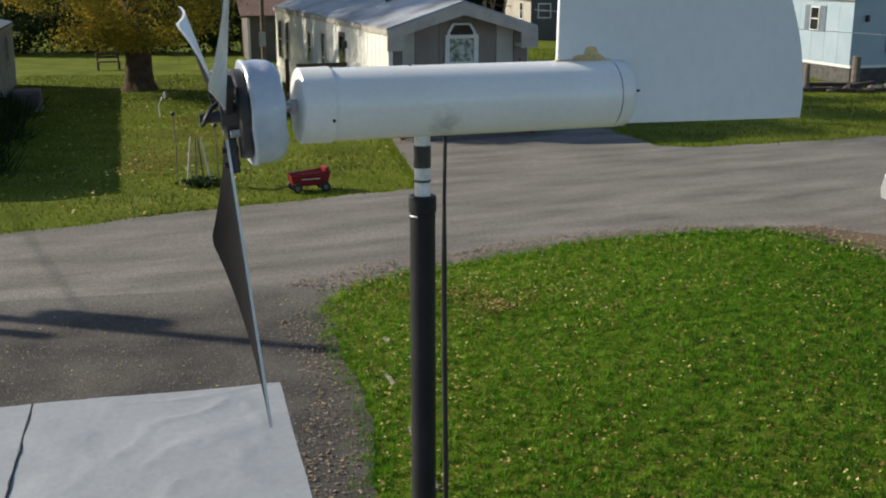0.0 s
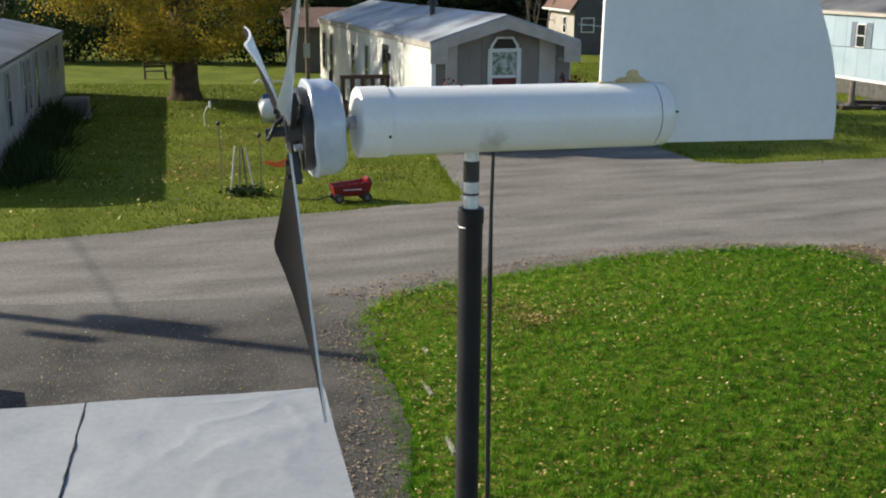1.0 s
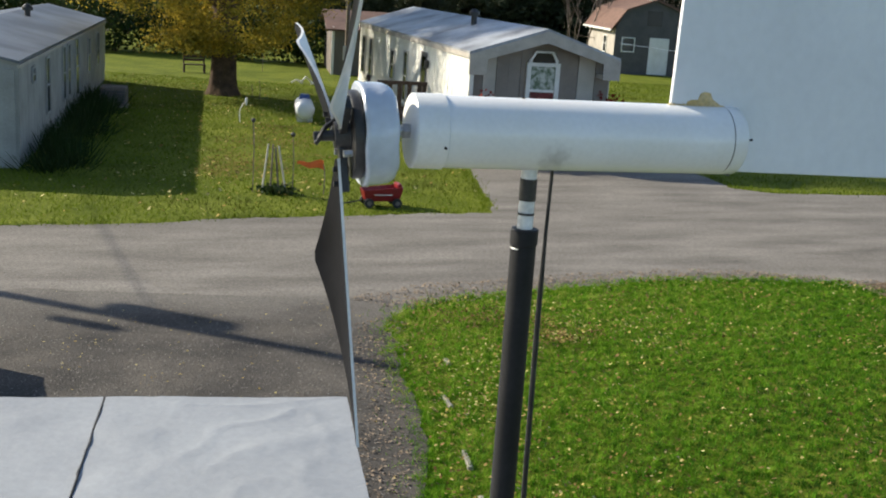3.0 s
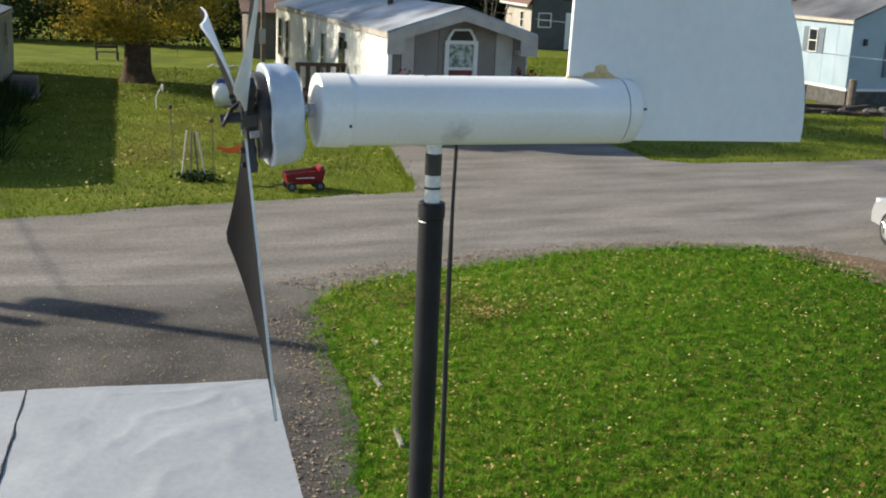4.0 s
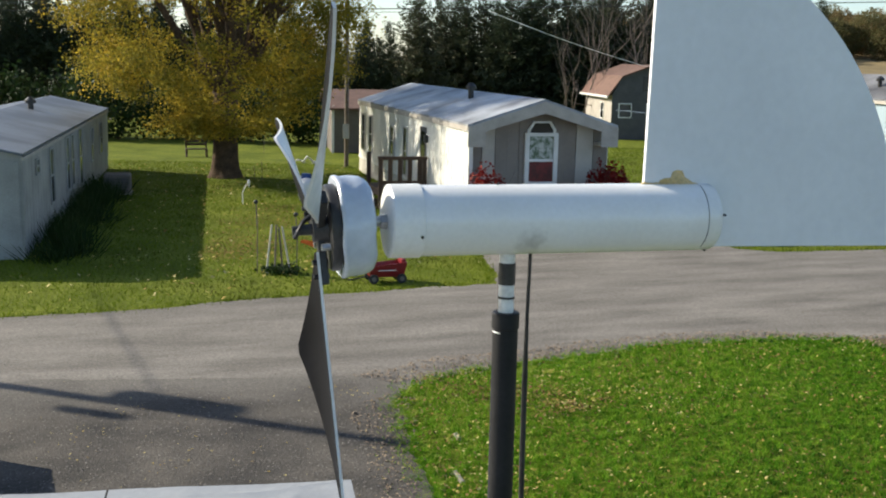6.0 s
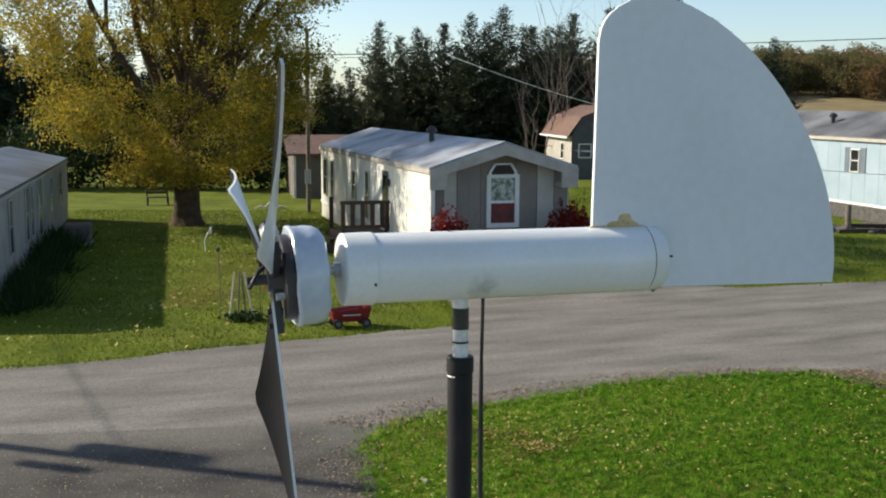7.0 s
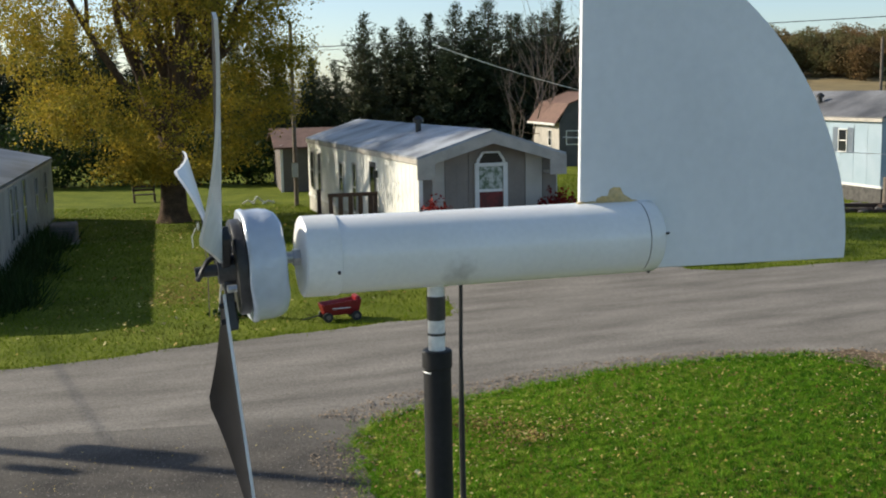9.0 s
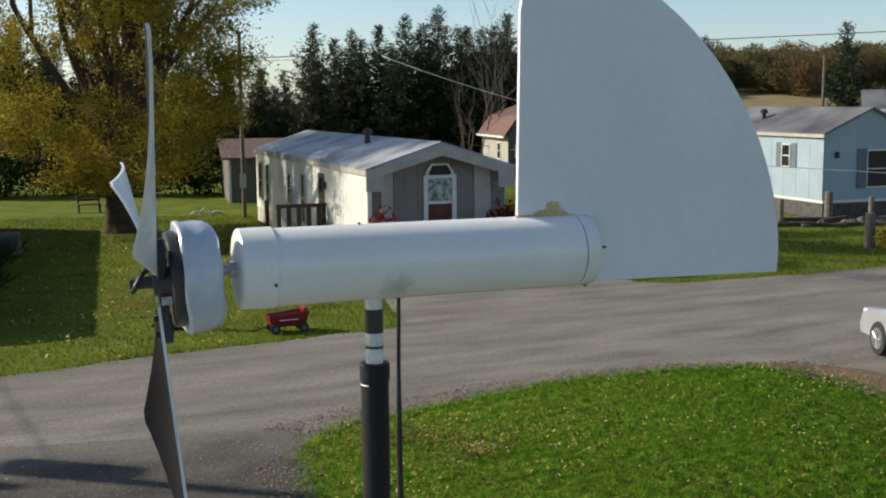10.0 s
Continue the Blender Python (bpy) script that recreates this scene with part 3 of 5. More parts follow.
scatter_leaves("lane_litter", ragged([(-0.75, 15.3), (0.1, 16.2), (1.4, 16.9), (3.4, 18.1), (5.6, 18.7), (7.1, 18.7), (7.1, 19.0), (5.5, 19.1), (3.3, 18.6), (1.2, 17.45), (-0.3, 16.7), (-1.4, 15.7)], 0.3, 0.15, 4.0), 14000, 0.036, CRUMB, "tan soil crumbs and grit between lawn and lane", "litter", z=0.030, flat=0.25)
scatter_leaves("worn_yard_litter", ragged([(-5.6, 24.6), (-3.9, 24.0), (-3.5, 28), (-4.4, 34), (-6.6, 34.5), (-6.4, 28)], 0.6, 1.2), 12000, 0.045, BROWN_LEAF, "brown soil crumbs where the yard grass is worn", "litter", z=0.045, flat=0.2, drift=0.4)
scatter_leaves("verge_litter", [(6.6, 18.9), (8.0, 19.0), (9.1, 18.2), (10.0, 16.6), (10.4, 13.5), (9.2, 13.5), (8.4, 15.6), (7.6, 17.6)], 9000, 0.04, CRUMB, "brown leaf litter on the bare verge", "litter", z=0.03, flat=0.3, drift=0.8)
scatter_leaves("drive_pebbles", [(-6, 8.5), (-0.05, 8.6), (-0.1, 11), (-0.6, 15), (-6, 15)], 9000, 0.019, PEBBLE, "loose pebbles on the gravel driveway", "gravel", z=0.024, flat=0.2)


def kerb_stone(x, y, rz, length):
    t = thing("edging_stone", pose(x, y, 0, 0, 0, rz), "pale flat stone sunk into the lawn edge", "stone", "lawn edging stones")
    bm = boxes(((-length / 2, -0.03, -0.02), (length / 2, 0.026, 0.036)), bevel=0.015)
    for v in bm.verts:
        v.co += Vector((0.02 * noise.noise((v.co.x * 14 + x, y, 1)), 0.022 * noise.noise((v.co.x * 9 + x, y, 4)), 0.012 * noise.noise((v.co.x * 12, y, 7))))
    part("stone", bm, PEBBLE_PALE, t)


PEBBLE_PALE = material("pale_stone", (0.30, 0.28, 0.23), (0.17, 0.16, 0.125), 0.9, 18, 60, 0.6, grain_amount=0.4)
for x, y, rz, length in ((0.13, 13.2, 100, 0.22), (0.15, 11.85, 108, 0.36), (0.36, 10.3, 100, 0.42), (0.50, 9.3, 97, 0.40)):
    kerb_stone(x, y, rz, length)


# ---- the wind turbine ----
YAW = 15.0
MAST_AT = (0.090, 1.703)
AXIS_Z = 4.436
turbine = thing("wind_turbine", pose(*MAST_AT, 0, 0, 0, YAW), "home-made wind turbine of white pipe on a black mast", "wind turbine")
TUBE_R = 0.055
S_CAP, S_CAP_END, S_END = -0.196, -0.146, 0.318

bm = bmesh.new()
lathe(bm, [(S_CAP_END - 0.03, TUBE_R), (S_END - 0.001, TUBE_R), (S_END, TUBE_R - 0.001)], 64)
tube_ob = part("body_tube", bm, PVC, turbine, "white plastic pipe body", True, pose(0, 0, AXIS_Z))
bm = bmesh.new()
lathe(bm, [(S_CAP, TUBE_R * 0.95), (S_CAP + 0.001, TUBE_R * 0.99), (S_CAP + 0.003, TUBE_R + 0.0016), (S_CAP_END - 0.001, TUBE_R + 0.0022), (S_CAP_END, TUBE_R + 0.0005)], 64)
part("end_cap", bm, PVC_CAP, tube_ob, "white pipe end cap", True)
bm = bmesh.new()
lathe(bm, [(S_END, TUBE_R - 0.0016), (S_END + 0.0012, TUBE_R - 0.0012)], 64)
part("seam", bm, BLACK_METAL, tube_ob, "dark seam ring", True)
bm = bmesh.new()
lathe(bm, [(S_END + 0.0012, TUBE_R), (S_END + 0.022, TUBE_R - 0.0005), (S_END + 0.026, TUBE_R - 0.004)], 64)
part("tail_cap", bm, PVC, tube_ob, "white rear end cap", True)
for s, a, r in ((-0.152, -17, 0.0026), (0.334, -75, 0.003), (-0.02, 88, 0.003), (0.345, 10, 0.0022)):
    bm = bmesh.new()
    ca, sa = math.cos(radians(a)), math.sin(radians(a))
    rr = TUBE_R + (0.0022 if s < S_CAP_END else 0)
    rod(bm, (s, -ca * (rr - 0.002), sa * (rr - 0.002)), (s, -ca * (rr + 0.0025), sa * (rr + 0.0025)), r, r * 0.8, 10)
    part("screw", bm, BLACK_METAL, tube_ob, "small dark screw head")


def fin_outline():
    """The tail: straight front edge with a rounded top corner, short flat top, then a long arc down to the foot."""
    s0, s1, z0 = 0.225, 0.693, -0.056
    pts = [(s0, TUBE_R - 0.004), (s0 + 0.005, 0.358), (s0 + 0.008, 0.376), (s0 + 0.014, 0.390), (s0 + 0.024, 0.402), (s0 + 0.038, 0.413), (s0 + 0.060, 0.424), (s0 + 0.082, 0.431)]
    for k in range(31):
        a = math.pi / 2 * k / 30
        pts.append((0.318 + (s1 - 0.318) * math.sin(a), 0.434 - 0.464 * (1 - math.cos(a)) ** 0.85))
    pts += [(s1 - 0.001, z0), (S_END + 0.016, z0 + 0.006), (S_END + 0.016, TUBE_R - 0.004)]
    return pts


bm = bmesh.new()
prism(bm, fin_outline(), -0.004, 0.004)
bmesh.ops.bevel(bm, geom=[e for e in bm.edges if abs(e.verts[0].co.y - e.verts[1].co.y) < 1e-6], offset=0.0012, segments=1, affect='EDGES')
fin = part("tail_fin", bm, FIN, turbine, "white painted quarter-round tail fin", at=pose(0, 0, AXIS_Z))
bm = bmesh.new()
for k in range(26):
    s = 0.224 + 0.0037 * k
    z = TUBE_R - 0.002
    bmesh.ops.create_icosphere(bm, subdivisions=1, radius=0.0035 + 0.002 * random.random(), matrix=Matrix.Translation((s, -0.004, z)))
tagged(part("glue_bead", bm, GLUE, fin, "yellowed bead of glue", True), kind="stuff")
bm = bmesh.new()
outline = [(x - 0.012, z) for x, z in [(0.262, 0.055), (0.265, 0.061), (0.273, 0.064), (0.283, 0.064), (0.286, 0.074), (0.293, 0.077), (0.303, 0.076), (0.308, 0.066), (0.318, 0.060), (0.324, 0.055)]]
prism(bm, outline, -0.0052, -0.0041)
part("glue_smear", bm, GLUE, fin, "yellowed smear of glue")

# hub: shaft, drum, dark plate, blade holders; the rotor leans a little, its head to windward
HUB_AT = pose(-0.225, 0, AXIS_Z - 0.004, 0, -4.5, 0) @ pose(0.237, 0, 0)
bm = bmesh.new()
rod(bm, (-0.235, 0, 0), (S_CAP, 0, 0), 0.0080, 0.0080, 20)
part("shaft", bm, STEEL, turbine, "grey steel shaft", True, pose(0, 0, AXIS_Z))
bm = bmesh.new()
rod(bm, (S_CAP - 0.010, 0, 0), (S_CAP + 0.001, 0, 0), 0.0125, 0.0125, 6)
part("shaft_nut", bm, STEEL, turbine, "dull hexagonal nut", at=pose(0, 0, AXIS_Z))
bm = bmesh.new()
lathe(bm, [(-0.284, 0.060), (-0.286, 0.0765), (-0.284, 0.0785), (-0.279, 0.0790), (-0.276, 0.0770), (-0.258, 0.0765), (-0.246, 0.0745), (-0.238, 0.0700), (-0.234, 0.0620), (-0.232, 0.045)], 64)
for v in bm.verts:
    a = math.atan2(v.co.z, v.co.y)
    v.co.x += 0.0013 * math.sin(3 * a + 1) + 0.0008 * math.sin(7 * a)
    f = 1 + 0.006 * noise.noise((v.co.x * 60, 4 * math.cos(a), 4 * math.sin(a)))
    v.co.y *= f
    v.co.z *= f
drum = part("hub_drum", bm, DRUM, turbine, "pale blue-white plastic drum behind the blades", True, HUB_AT)
bm = bmesh.new()
lathe(bm, [(-0.300, 0.050), (-0.300, 0.064), (-0.297, 0.066), (-0.286, 0.066)], 48)
part("hub_plate", bm, BLACK_METAL, turbine, "black round plate", True, HUB_AT)
bm = bmesh.new()
rod(bm, (-0.352, 0, 0), (-0.300, 0, 0), 0.007, 0.010, 14)
rod(bm, (-0.322, 0, 0), (-0.300, 0, 0), 0.020, 0.025, 14)
part("hub_boss", bm, BLACK_METAL, turbine, "black hub boss with axle end", True, HUB_AT)


def blade_mesh():
    """One blade cut from pipe: narrow root, sharp shoulder, long taper to a point; curved across."""
    bm = bmesh.new()
    rows = []
    R = 0.465
    for k in range(29):
        f = k / 28
        r = 0.035 + (R - 0.035) * f
        knee = 0.34
        chord = 0.026 + (0.100 - 0.026) * (f / knee) ** 0.9 if f < knee else 0.100 - (0.100 - 0.010) * ((f - knee) / (1 - knee)) ** 0.9
        tail = 0.013
        row = []
        for j in range(9):
            u = j / 8
            c = tail - chord * u
            arc = 0.10
            th = c / arc
            row.append((arc * math.sin(th), arc * (1 - math.cos(th)), r))
        rows.append(row)
    for off, flip in ((0.0, False), (0.0042, True)):
        grid = [[bm.verts.new((x, y + off, z)) for x, y, z in row] for row in rows]
        if not flip:
            first = grid
        for a, b in zip(grid, grid[1:]):
            for j in range(8):
                q = (a[j], a[j + 1], b[j + 1], b[j])
                bm.faces.new(q if not flip else q[::-1]).material_index = 1 if flip else 0
        if flip:
            rim0 = [r[0] for r in first] + first[-1][1:] + [r[-1] for r in first[-2::-1]] + first[0][-2:0:-1]
            rim1 = [r[0] for r in grid] + grid[-1][1:] + [r[-1] for r in grid[-2::-1]] + grid[0][-2:0:-1]
            for k in range(len(rim0)):
                bm.faces.new((rim0[k], rim0[(k + 1) % len(rim0)], rim1[(k + 1) % len(rim0)], rim1[k]))
    return bm


ROTOR_PHASE = 168.0
PITCH = 90.0
first_blade = None
for k in range(3):
    m = HUB_AT @ pose(-0.316, 0, 0) @ pose(0, 0, 0, ROTOR_PHASE + 120 * k) @ pose(0, 0, 0, 0, 0, PITCH)
    if first_blade is None:
        first_blade = part("blade", blade_mesh(), BLADE, turbine, "curved plastic blade, white behind and dark in front", True, m)
        first_blade.data.materials.append(BLADE_DARK)
    else:
        tagged(piece("blade", first_blade.data, turbine, m), "curved plastic blade, white behind and dark in front")
    h = HUB_AT @ pose(-0.311, 0, 0) @ pose(0, 0, 0, ROTOR_PHASE + 120 * k)
    bm = boxes(((-0.006, -0.011, 0.01), (0.006, 0.011, 0.085)), bevel=0.002)
    for z in (0.05, 0.072):
        rod(bm, (-0.016, 0, z), (0.008, 0, z), 0.0045, 0.0045, 6)
    part("blade_holder", bm, BLACK_METAL, turbine, "black bolted blade bracket", at=h)

for k in range(6):
    a = math.pi / 3 * k + 0.4
    bm = bmesh.new()
    rod(bm, (-0.316, 0.052 * math.cos(a), 0.052 * math.sin(a)), (-0.303, 0.052 * math.cos(a), 0.052 * math.sin(a)), 0.0055, 0.0055, 6)
    part("hub_bolt", bm, STEEL if k % 2 else BLACK_METAL, turbine, "hub bolt head", at=HUB_AT)
bm = bmesh.new()
tube(bm, [(-0.318, 0.014, 0.02), (-0.334, 0.004, 0.012), (-0.345, -0.008, -0.002), (-0.350, -0.004, -0.010)], 0.004, 7)
part("tie", bm, BLACK_METAL, turbine, "black cable tie end", True, HUB_AT)

# neck, mast and cable
bm = bmesh.new()
rod(bm, (0, 0, AXIS_Z - 0.170), (0, 0, AXIS_Z - TUBE_R + 0.004), 0.0125, 0.0125, 24)
neck = part("neck_pipe", bm, NECK, turbine, "pale neck pipe", True)
bm = bmesh.new()
rod(bm, (0, 0, AXIS_Z - 0.104), (0, 0, AXIS_Z - 0.069), 0.0136, 0.0136, 24)
part("black_tape", bm, BLACK_METAL, neck, "black tape wrap", True)
for z in (0.125,):
    bm = bmesh.new()
    rod(bm, (0, 0, AXIS_Z - z - 0.0018), (0, 0, AXIS_Z - z + 0.0018), 0.0136, 0.0136, 24)
    part("hose_clamp", bm, BLACK_METAL, neck, "thin dark clamp ring", True)
bm = bmesh.new()
lathe(bm, [(0.0, 0.0205), (AXIS_Z - 0.176, 0.0205), (AXIS_Z - 0.174, 0.0222), (AXIS_Z - 0.151, 0.0222), (AXIS_Z - 0.149, 0.0205), (AXIS_Z - 0.149, 0.0135)], 32, 'Z')
mast = part("mast", bm, BLACK_PIPE, turbine, "black plastic-covered mast pipe", True)
bm = bmesh.new()
tube(bm, [(0.0206 * math.cos(a), 0.0206 * math.sin(a), AXIS_Z - 0.180) for a in np.linspace(radians(178), radians(228), 9)], 0.0011, 6)
part("tape_mark", bm, NECK, mast, "thin pale band", True)
bm = bmesh.new()
pts = []
for k in range(40):
    f = k / 39
    z = AXIS_Z - TUBE_R + 0.004 - f * (AXIS_Z - 0.1)
    pts.append((0.038 + 0.006 * math.sin(f * 9) - 0.004 * f + 0.004 * math.exp(-f * 30), 0.012 + 0.004 * math.sin(f * 23), z))
tube(bm, pts, [0.0030] * 2 + [0.0046] * 7 + [0.0036] * 31, 8)
part("cable", bm, CABLE, turbine, "black twisted power cable", True)


# ---- the roof under the camera ----
own = thing("own_mobile_home", pose(-0.38, 4.2, 0, 0, 0, 10.3), "mobile home with a white coated flat roof", "mobile home")
bm = boxes(((-4.15, -14.0, 0.0), (-0.06, -0.08, 2.86)))
part("wall", bm, OLD_WALL, own, "off-white metal wall")


def roof_panel(x0, x1, y0, y1, name="roof_panel"):
    """A sheet of coated roofing with slight waves and a turned-down rim."""
    bm = bmesh.new()
    nx, ny = 40, 190
    grid = []
    for j in range(ny + 1):
        row = []
        for i in range(nx + 1):
            x, y = x0 + (x1 - x0) * i / nx, y0 + (y1 - y0) * (1 - (1 - j / ny) ** 2)
            crease = max(0, 1 - 11 * abs(noise.noise((x * 3.0 + y * 1.9, y * 3.4 - x * 2.1, 6.0)))) * max(0, 0.3 + noise.noise((x * 1.3, y * 1.3, 8.0)))
            z = 3.0 + 0.006 * noise.noise((x * 2.2, y * 2.2, 0.3)) + 0.009 * max(0, noise.noise((x * 4 + y * 3, y * 5 - x * 3, 2.0))) + 0.008 * crease
            ex = 0.006 * noise.noise((y * 3, 5.0, x0)) if i in (0, nx) else 0
            ey = 0.012 * noise.noise((x * 4, 9.0, 1.0)) if j in (0, ny) else 0
            row.append(bm.verts.new((x + ex, y + ey, z)))
        grid.append(row)
    faces = [bm.faces.new((grid[j][i], grid[j][i + 1], grid[j + 1][i + 1], grid[j + 1][i])) for j in range(ny) for i in range(nx)]
    got = bmesh.ops.extrude_face_region(bm, geom=faces)
    for v in got["geom"]:
        if isinstance(v, bmesh.types.BMVert):
            v.co.z -= 0.06
    return part(name, bm, ROOF_COAT, own, "", True)


edges = (-4.2, -3.0, -2.0, -0.943, 0.0)
for a, b in zip(edges, edges[1:]):
    roof_panel(a + 0.004, b - 0.004 if b < 0 else b, -14.0, 0.0)
for s in edges[1:-1]:
    bm = bmesh.new()
    ys = np.arange(-4.0, 0.001, 0.04)
    tube(bm, [(s + 0.010 * noise.noise((y * 4.0, s, 0)) + 0.006 * noise.noise((y * 17.0, s, 3)), y, 3.0) for y in ys], [0.0034 + 0.0026 * noise.noise((y * 11, s, 5)) for y in ys], 6)
    part("tar_seam", bm, TAR, own, "black cracked tar seam")


# ---- houses ----
def window(parent, at, w, h, mullion=True, frame_mat=None, depth=0.05, bar=0.06):
    """A framed window in the plane x, z at y = 0, facing -y."""
    fm = frame_mat or TRIM
    bm = boxes(((-w / 2 - bar, -depth, -bar), (w / 2 + bar, 0.0, 0)), ((-w / 2 - bar, -depth, h), (w / 2 + bar, 0, h + bar)),
               ((-w / 2 - bar, -depth, 0), (-w / 2, 0, h)), ((w / 2, -depth, 0), (w / 2 + bar, 0, h)), bevel=0.006)
    win = part("window", bm, fm, parent, at=at)
    part("pane", boxes(((-w / 2, -0.022, h / 2 + 0.015), (w / 2, -0.012, h))), GLASS, win)
    part("pane", boxes(((-w / 2, -0.030, 0), (w / 2, -0.020, h / 2 - 0.015))), GLASS, win)
    if mullion:
        part("sash_bar", boxes(((-w / 2, -0.04, h / 2 - 0.02), (w / 2, -0.005, h / 2 + 0.02)), bevel=0.004), fm, win)
    return win


def gable_outline(W, eave, ridge, base=0.0):
    return [(0, base), (W, base), (W, eave), (W / 2, ridge), (0, eave)]


def gable_roof(parent, W, L, eave, ridge, mat, over=0.12, front=0.0, thick=0.09, name="roof", label=""):
    """Two slopes with thickness, carried past the walls."""
    k = (ridge - eave) / (W / 2)
    bm = bmesh.new()
    low = eave - over * k
    prism(bm, [(-over, low), (W / 2, ridge), (W + over, low), (W + over, low + thick), (W / 2, ridge + thick), (-over, low + thick)], -front, L + 0.15)
    return part(name, bm, mat, parent, label)


def roof_vent(parent, x, y, z):
    bm = bmesh.new()
    rod(bm, (x, y, z - 0.1), (x, y, z + 0.28), 0.09, 0.09, 14)
    rod(bm, (x, y, z + 0.26), (x, y, z + 0.36), 0.17, 0.17, 14)
    rod(bm, (x, y, z + 0.36), (x, y, z + 0.46), 0.17, 0.06, 14)
    part("roof_vent", bm, BLACK_METAL, parent, "dark metal roof vent", True)


def wall_panels(parent, mesh_name, x, y0, y1, z0, z1, mat, step=0.41, out=-1):
    """Upright siding panels along a long wall; out: the side they face."""
    n = int((y1 - y0) / step)
    step = (y1 - y0) / n
    bm = boxes(((-0.012, 0.004, 0), (0.012, step * 0.5 - 0.004, z1 - z0)), ((-0.008, step * 0.5 - 0.004, 0), (0.008, step - 0.004, z1 - z0)))
    first = part(mesh_name, bm, mat, parent, at=pose(x + out * 0.012, y0, z0))
    for k in range(1, n):
        piece(mesh_name, first.data, parent, pose(x + out * 0.012, y0 + k * step, z0))


def main_home():
    W, L, eave, ridge = 4.26, 15.6, 2.84, 3.52
    t = thing("mobile_home", pose(0.44, 30.0, 0, 0, 0, 15.8), "cream mobile home with taupe gable end and metal roof", "mobile home")
    bm = bmesh.new()
    prism(bm, gable_outline(W, eave, ridge, 0.0), 0.55, L)
    part("wall", bm, TAUPE, t, "taupe end wall")
    roof = gable_roof(t, W, L, eave, ridge, METAL_ROOF, 0.06, 0.0, 0.07, label="dull metal roof with dark stains")
    roof_vent(t, 1.55, 5.2, 3.42)
    # long lit side
    wall_panels(t, "siding_panel", 0.0, 0.02, L, 0.62, eave - 0.12, SIDING)
    wall_panels(t, "skirting_panel", 0.015, 0.02, L, 0.0, 0.60, SKIRTING, 0.62)
    wall_panels(t, "siding_panel", W, 0.55, L, 0.1, eave - 0.02, SIDING, out=1)
    part("belt_trim", boxes(((-0.05, 0.0, 0.595), (0.0, L, 0.64))), TRIM, t)
    part("eave_trim", boxes(((-0.075, 0.0, eave - 0.14), (-0.004, L + 0.1, eave - 0.005))), FASCIA, t, "stained eave gutter")
    for y, w, z, h in ((14.6, 0.55, 1.0, 1.35), (13.2, 0.5, 1.0, 1.35), (9.4, 0.5, 1.25, 0.95), (7.4, 0.45, 0.75, 1.55)):
        window(t, pose(-0.026, y, z, 0, 0, -90), w, h, frame_mat=CREAM)
    door = part("door", boxes(((-0.03, 4.6, 0.62), (-0.0, 5.45, 2.5)), bevel=0.01), DARK_WALL, t, "dark side door")
    part("pane", boxes(((-0.04, 4.78, 1.5), (-0.031, 5.27, 2.35))), GLASS, door)
    bm = boxes(((-0.16, 4.36, 2.05), (-0.03, 4.46, 2.28)), bevel=0.02)
    part("porch_light", bm, BLACK_METAL, t, "black wall lantern")
    # gable overhang with deep boards and boxed corners
    k = (ridge - eave) / (W / 2)
    bm = bmesh.new()
    out = [(-0.06, eave - 0.02)] + [(W / 2, ridge + 0.01)] + [(W + 0.06, eave - 0.02), (W + 0.06, eave - 0.56), (W - 0.44, eave - 0.56), (W - 0.44, eave - 0.13)]
    n = 16
    for i in range(n + 1):
        x = W - 0.44 - (W - 0.88) * i / n
        out.append((x, eave - 0.13 + k * 0.92 * min(x - 0.44, W - 0.44 - x)))
    out += [(0.44, eave - 0.13), (0.44, eave - 0.56), (-0.06, eave - 0.56)]
    prism(bm, out, -0.045, 0.0)
    part("gable_board", bm, FASCIA, t, "grey gable board with boxed corners")
    for x0 in (0.0, W - 0.42):
        part("corner_soffit", boxes(((x0, 0.0, eave - 0.54), (x0 + 0.42, 0.55, eave - 0.44))), FASCIA, t)
    bm = bmesh.new()
    prism(bm, [(0.02, eave - 0.1), (W / 2, ridge - 0.08), (W - 0.02, eave - 0.1), (W - 0.02, eave - 0.02), (W / 2, ridge - 0.01), (0.02, eave - 0.02)], 0.0, 0.55)
    part("soffit", bm, FASCIA, t)
    part("corner_post", boxes(((-0.02, 0.0, 0.0), (0.10, 0.14, eave - 0.54)), bevel=0.008), TRIM, t, "white corner post")
    for x0, x1, mat, name in ((0.12, 0.5, TAUPE, "end_panel"), (0.52, 0.88, CREAM, "end_panel"), (0.90, 1.58, TAUPE, "end_panel"),
                              (2.62, 3.28, TAUPE, "end_panel"), (3.30, 3.80, CREAM, "end_panel"), (3.82, 4.24, TAUPE, "end_panel"), (1.60, 2.60, TAUPE, "end_panel")):
        top = eave - 0.02 + 0.40 * (1 - abs((x0 + x1) / 2 - W / 2) / (W / 2))
        nn = max(1, round((x1 - x0) / 0.34))
        w = (x1 - x0) / nn
        for i in range(nn):
            part(name, boxes(((x0 + i * w + 0.0015, 0.525 if mat is TAUPE else 0.515, 0.02), (x0 + (i + 1) * w - 0.0015, 0.549, top))), mat, t, "cream upright panel" if mat is CREAM else "")
    # tall front window with a cut-corner top light
    cx, w, z0, h = 2.24, 0.72, 1.27, 1.27
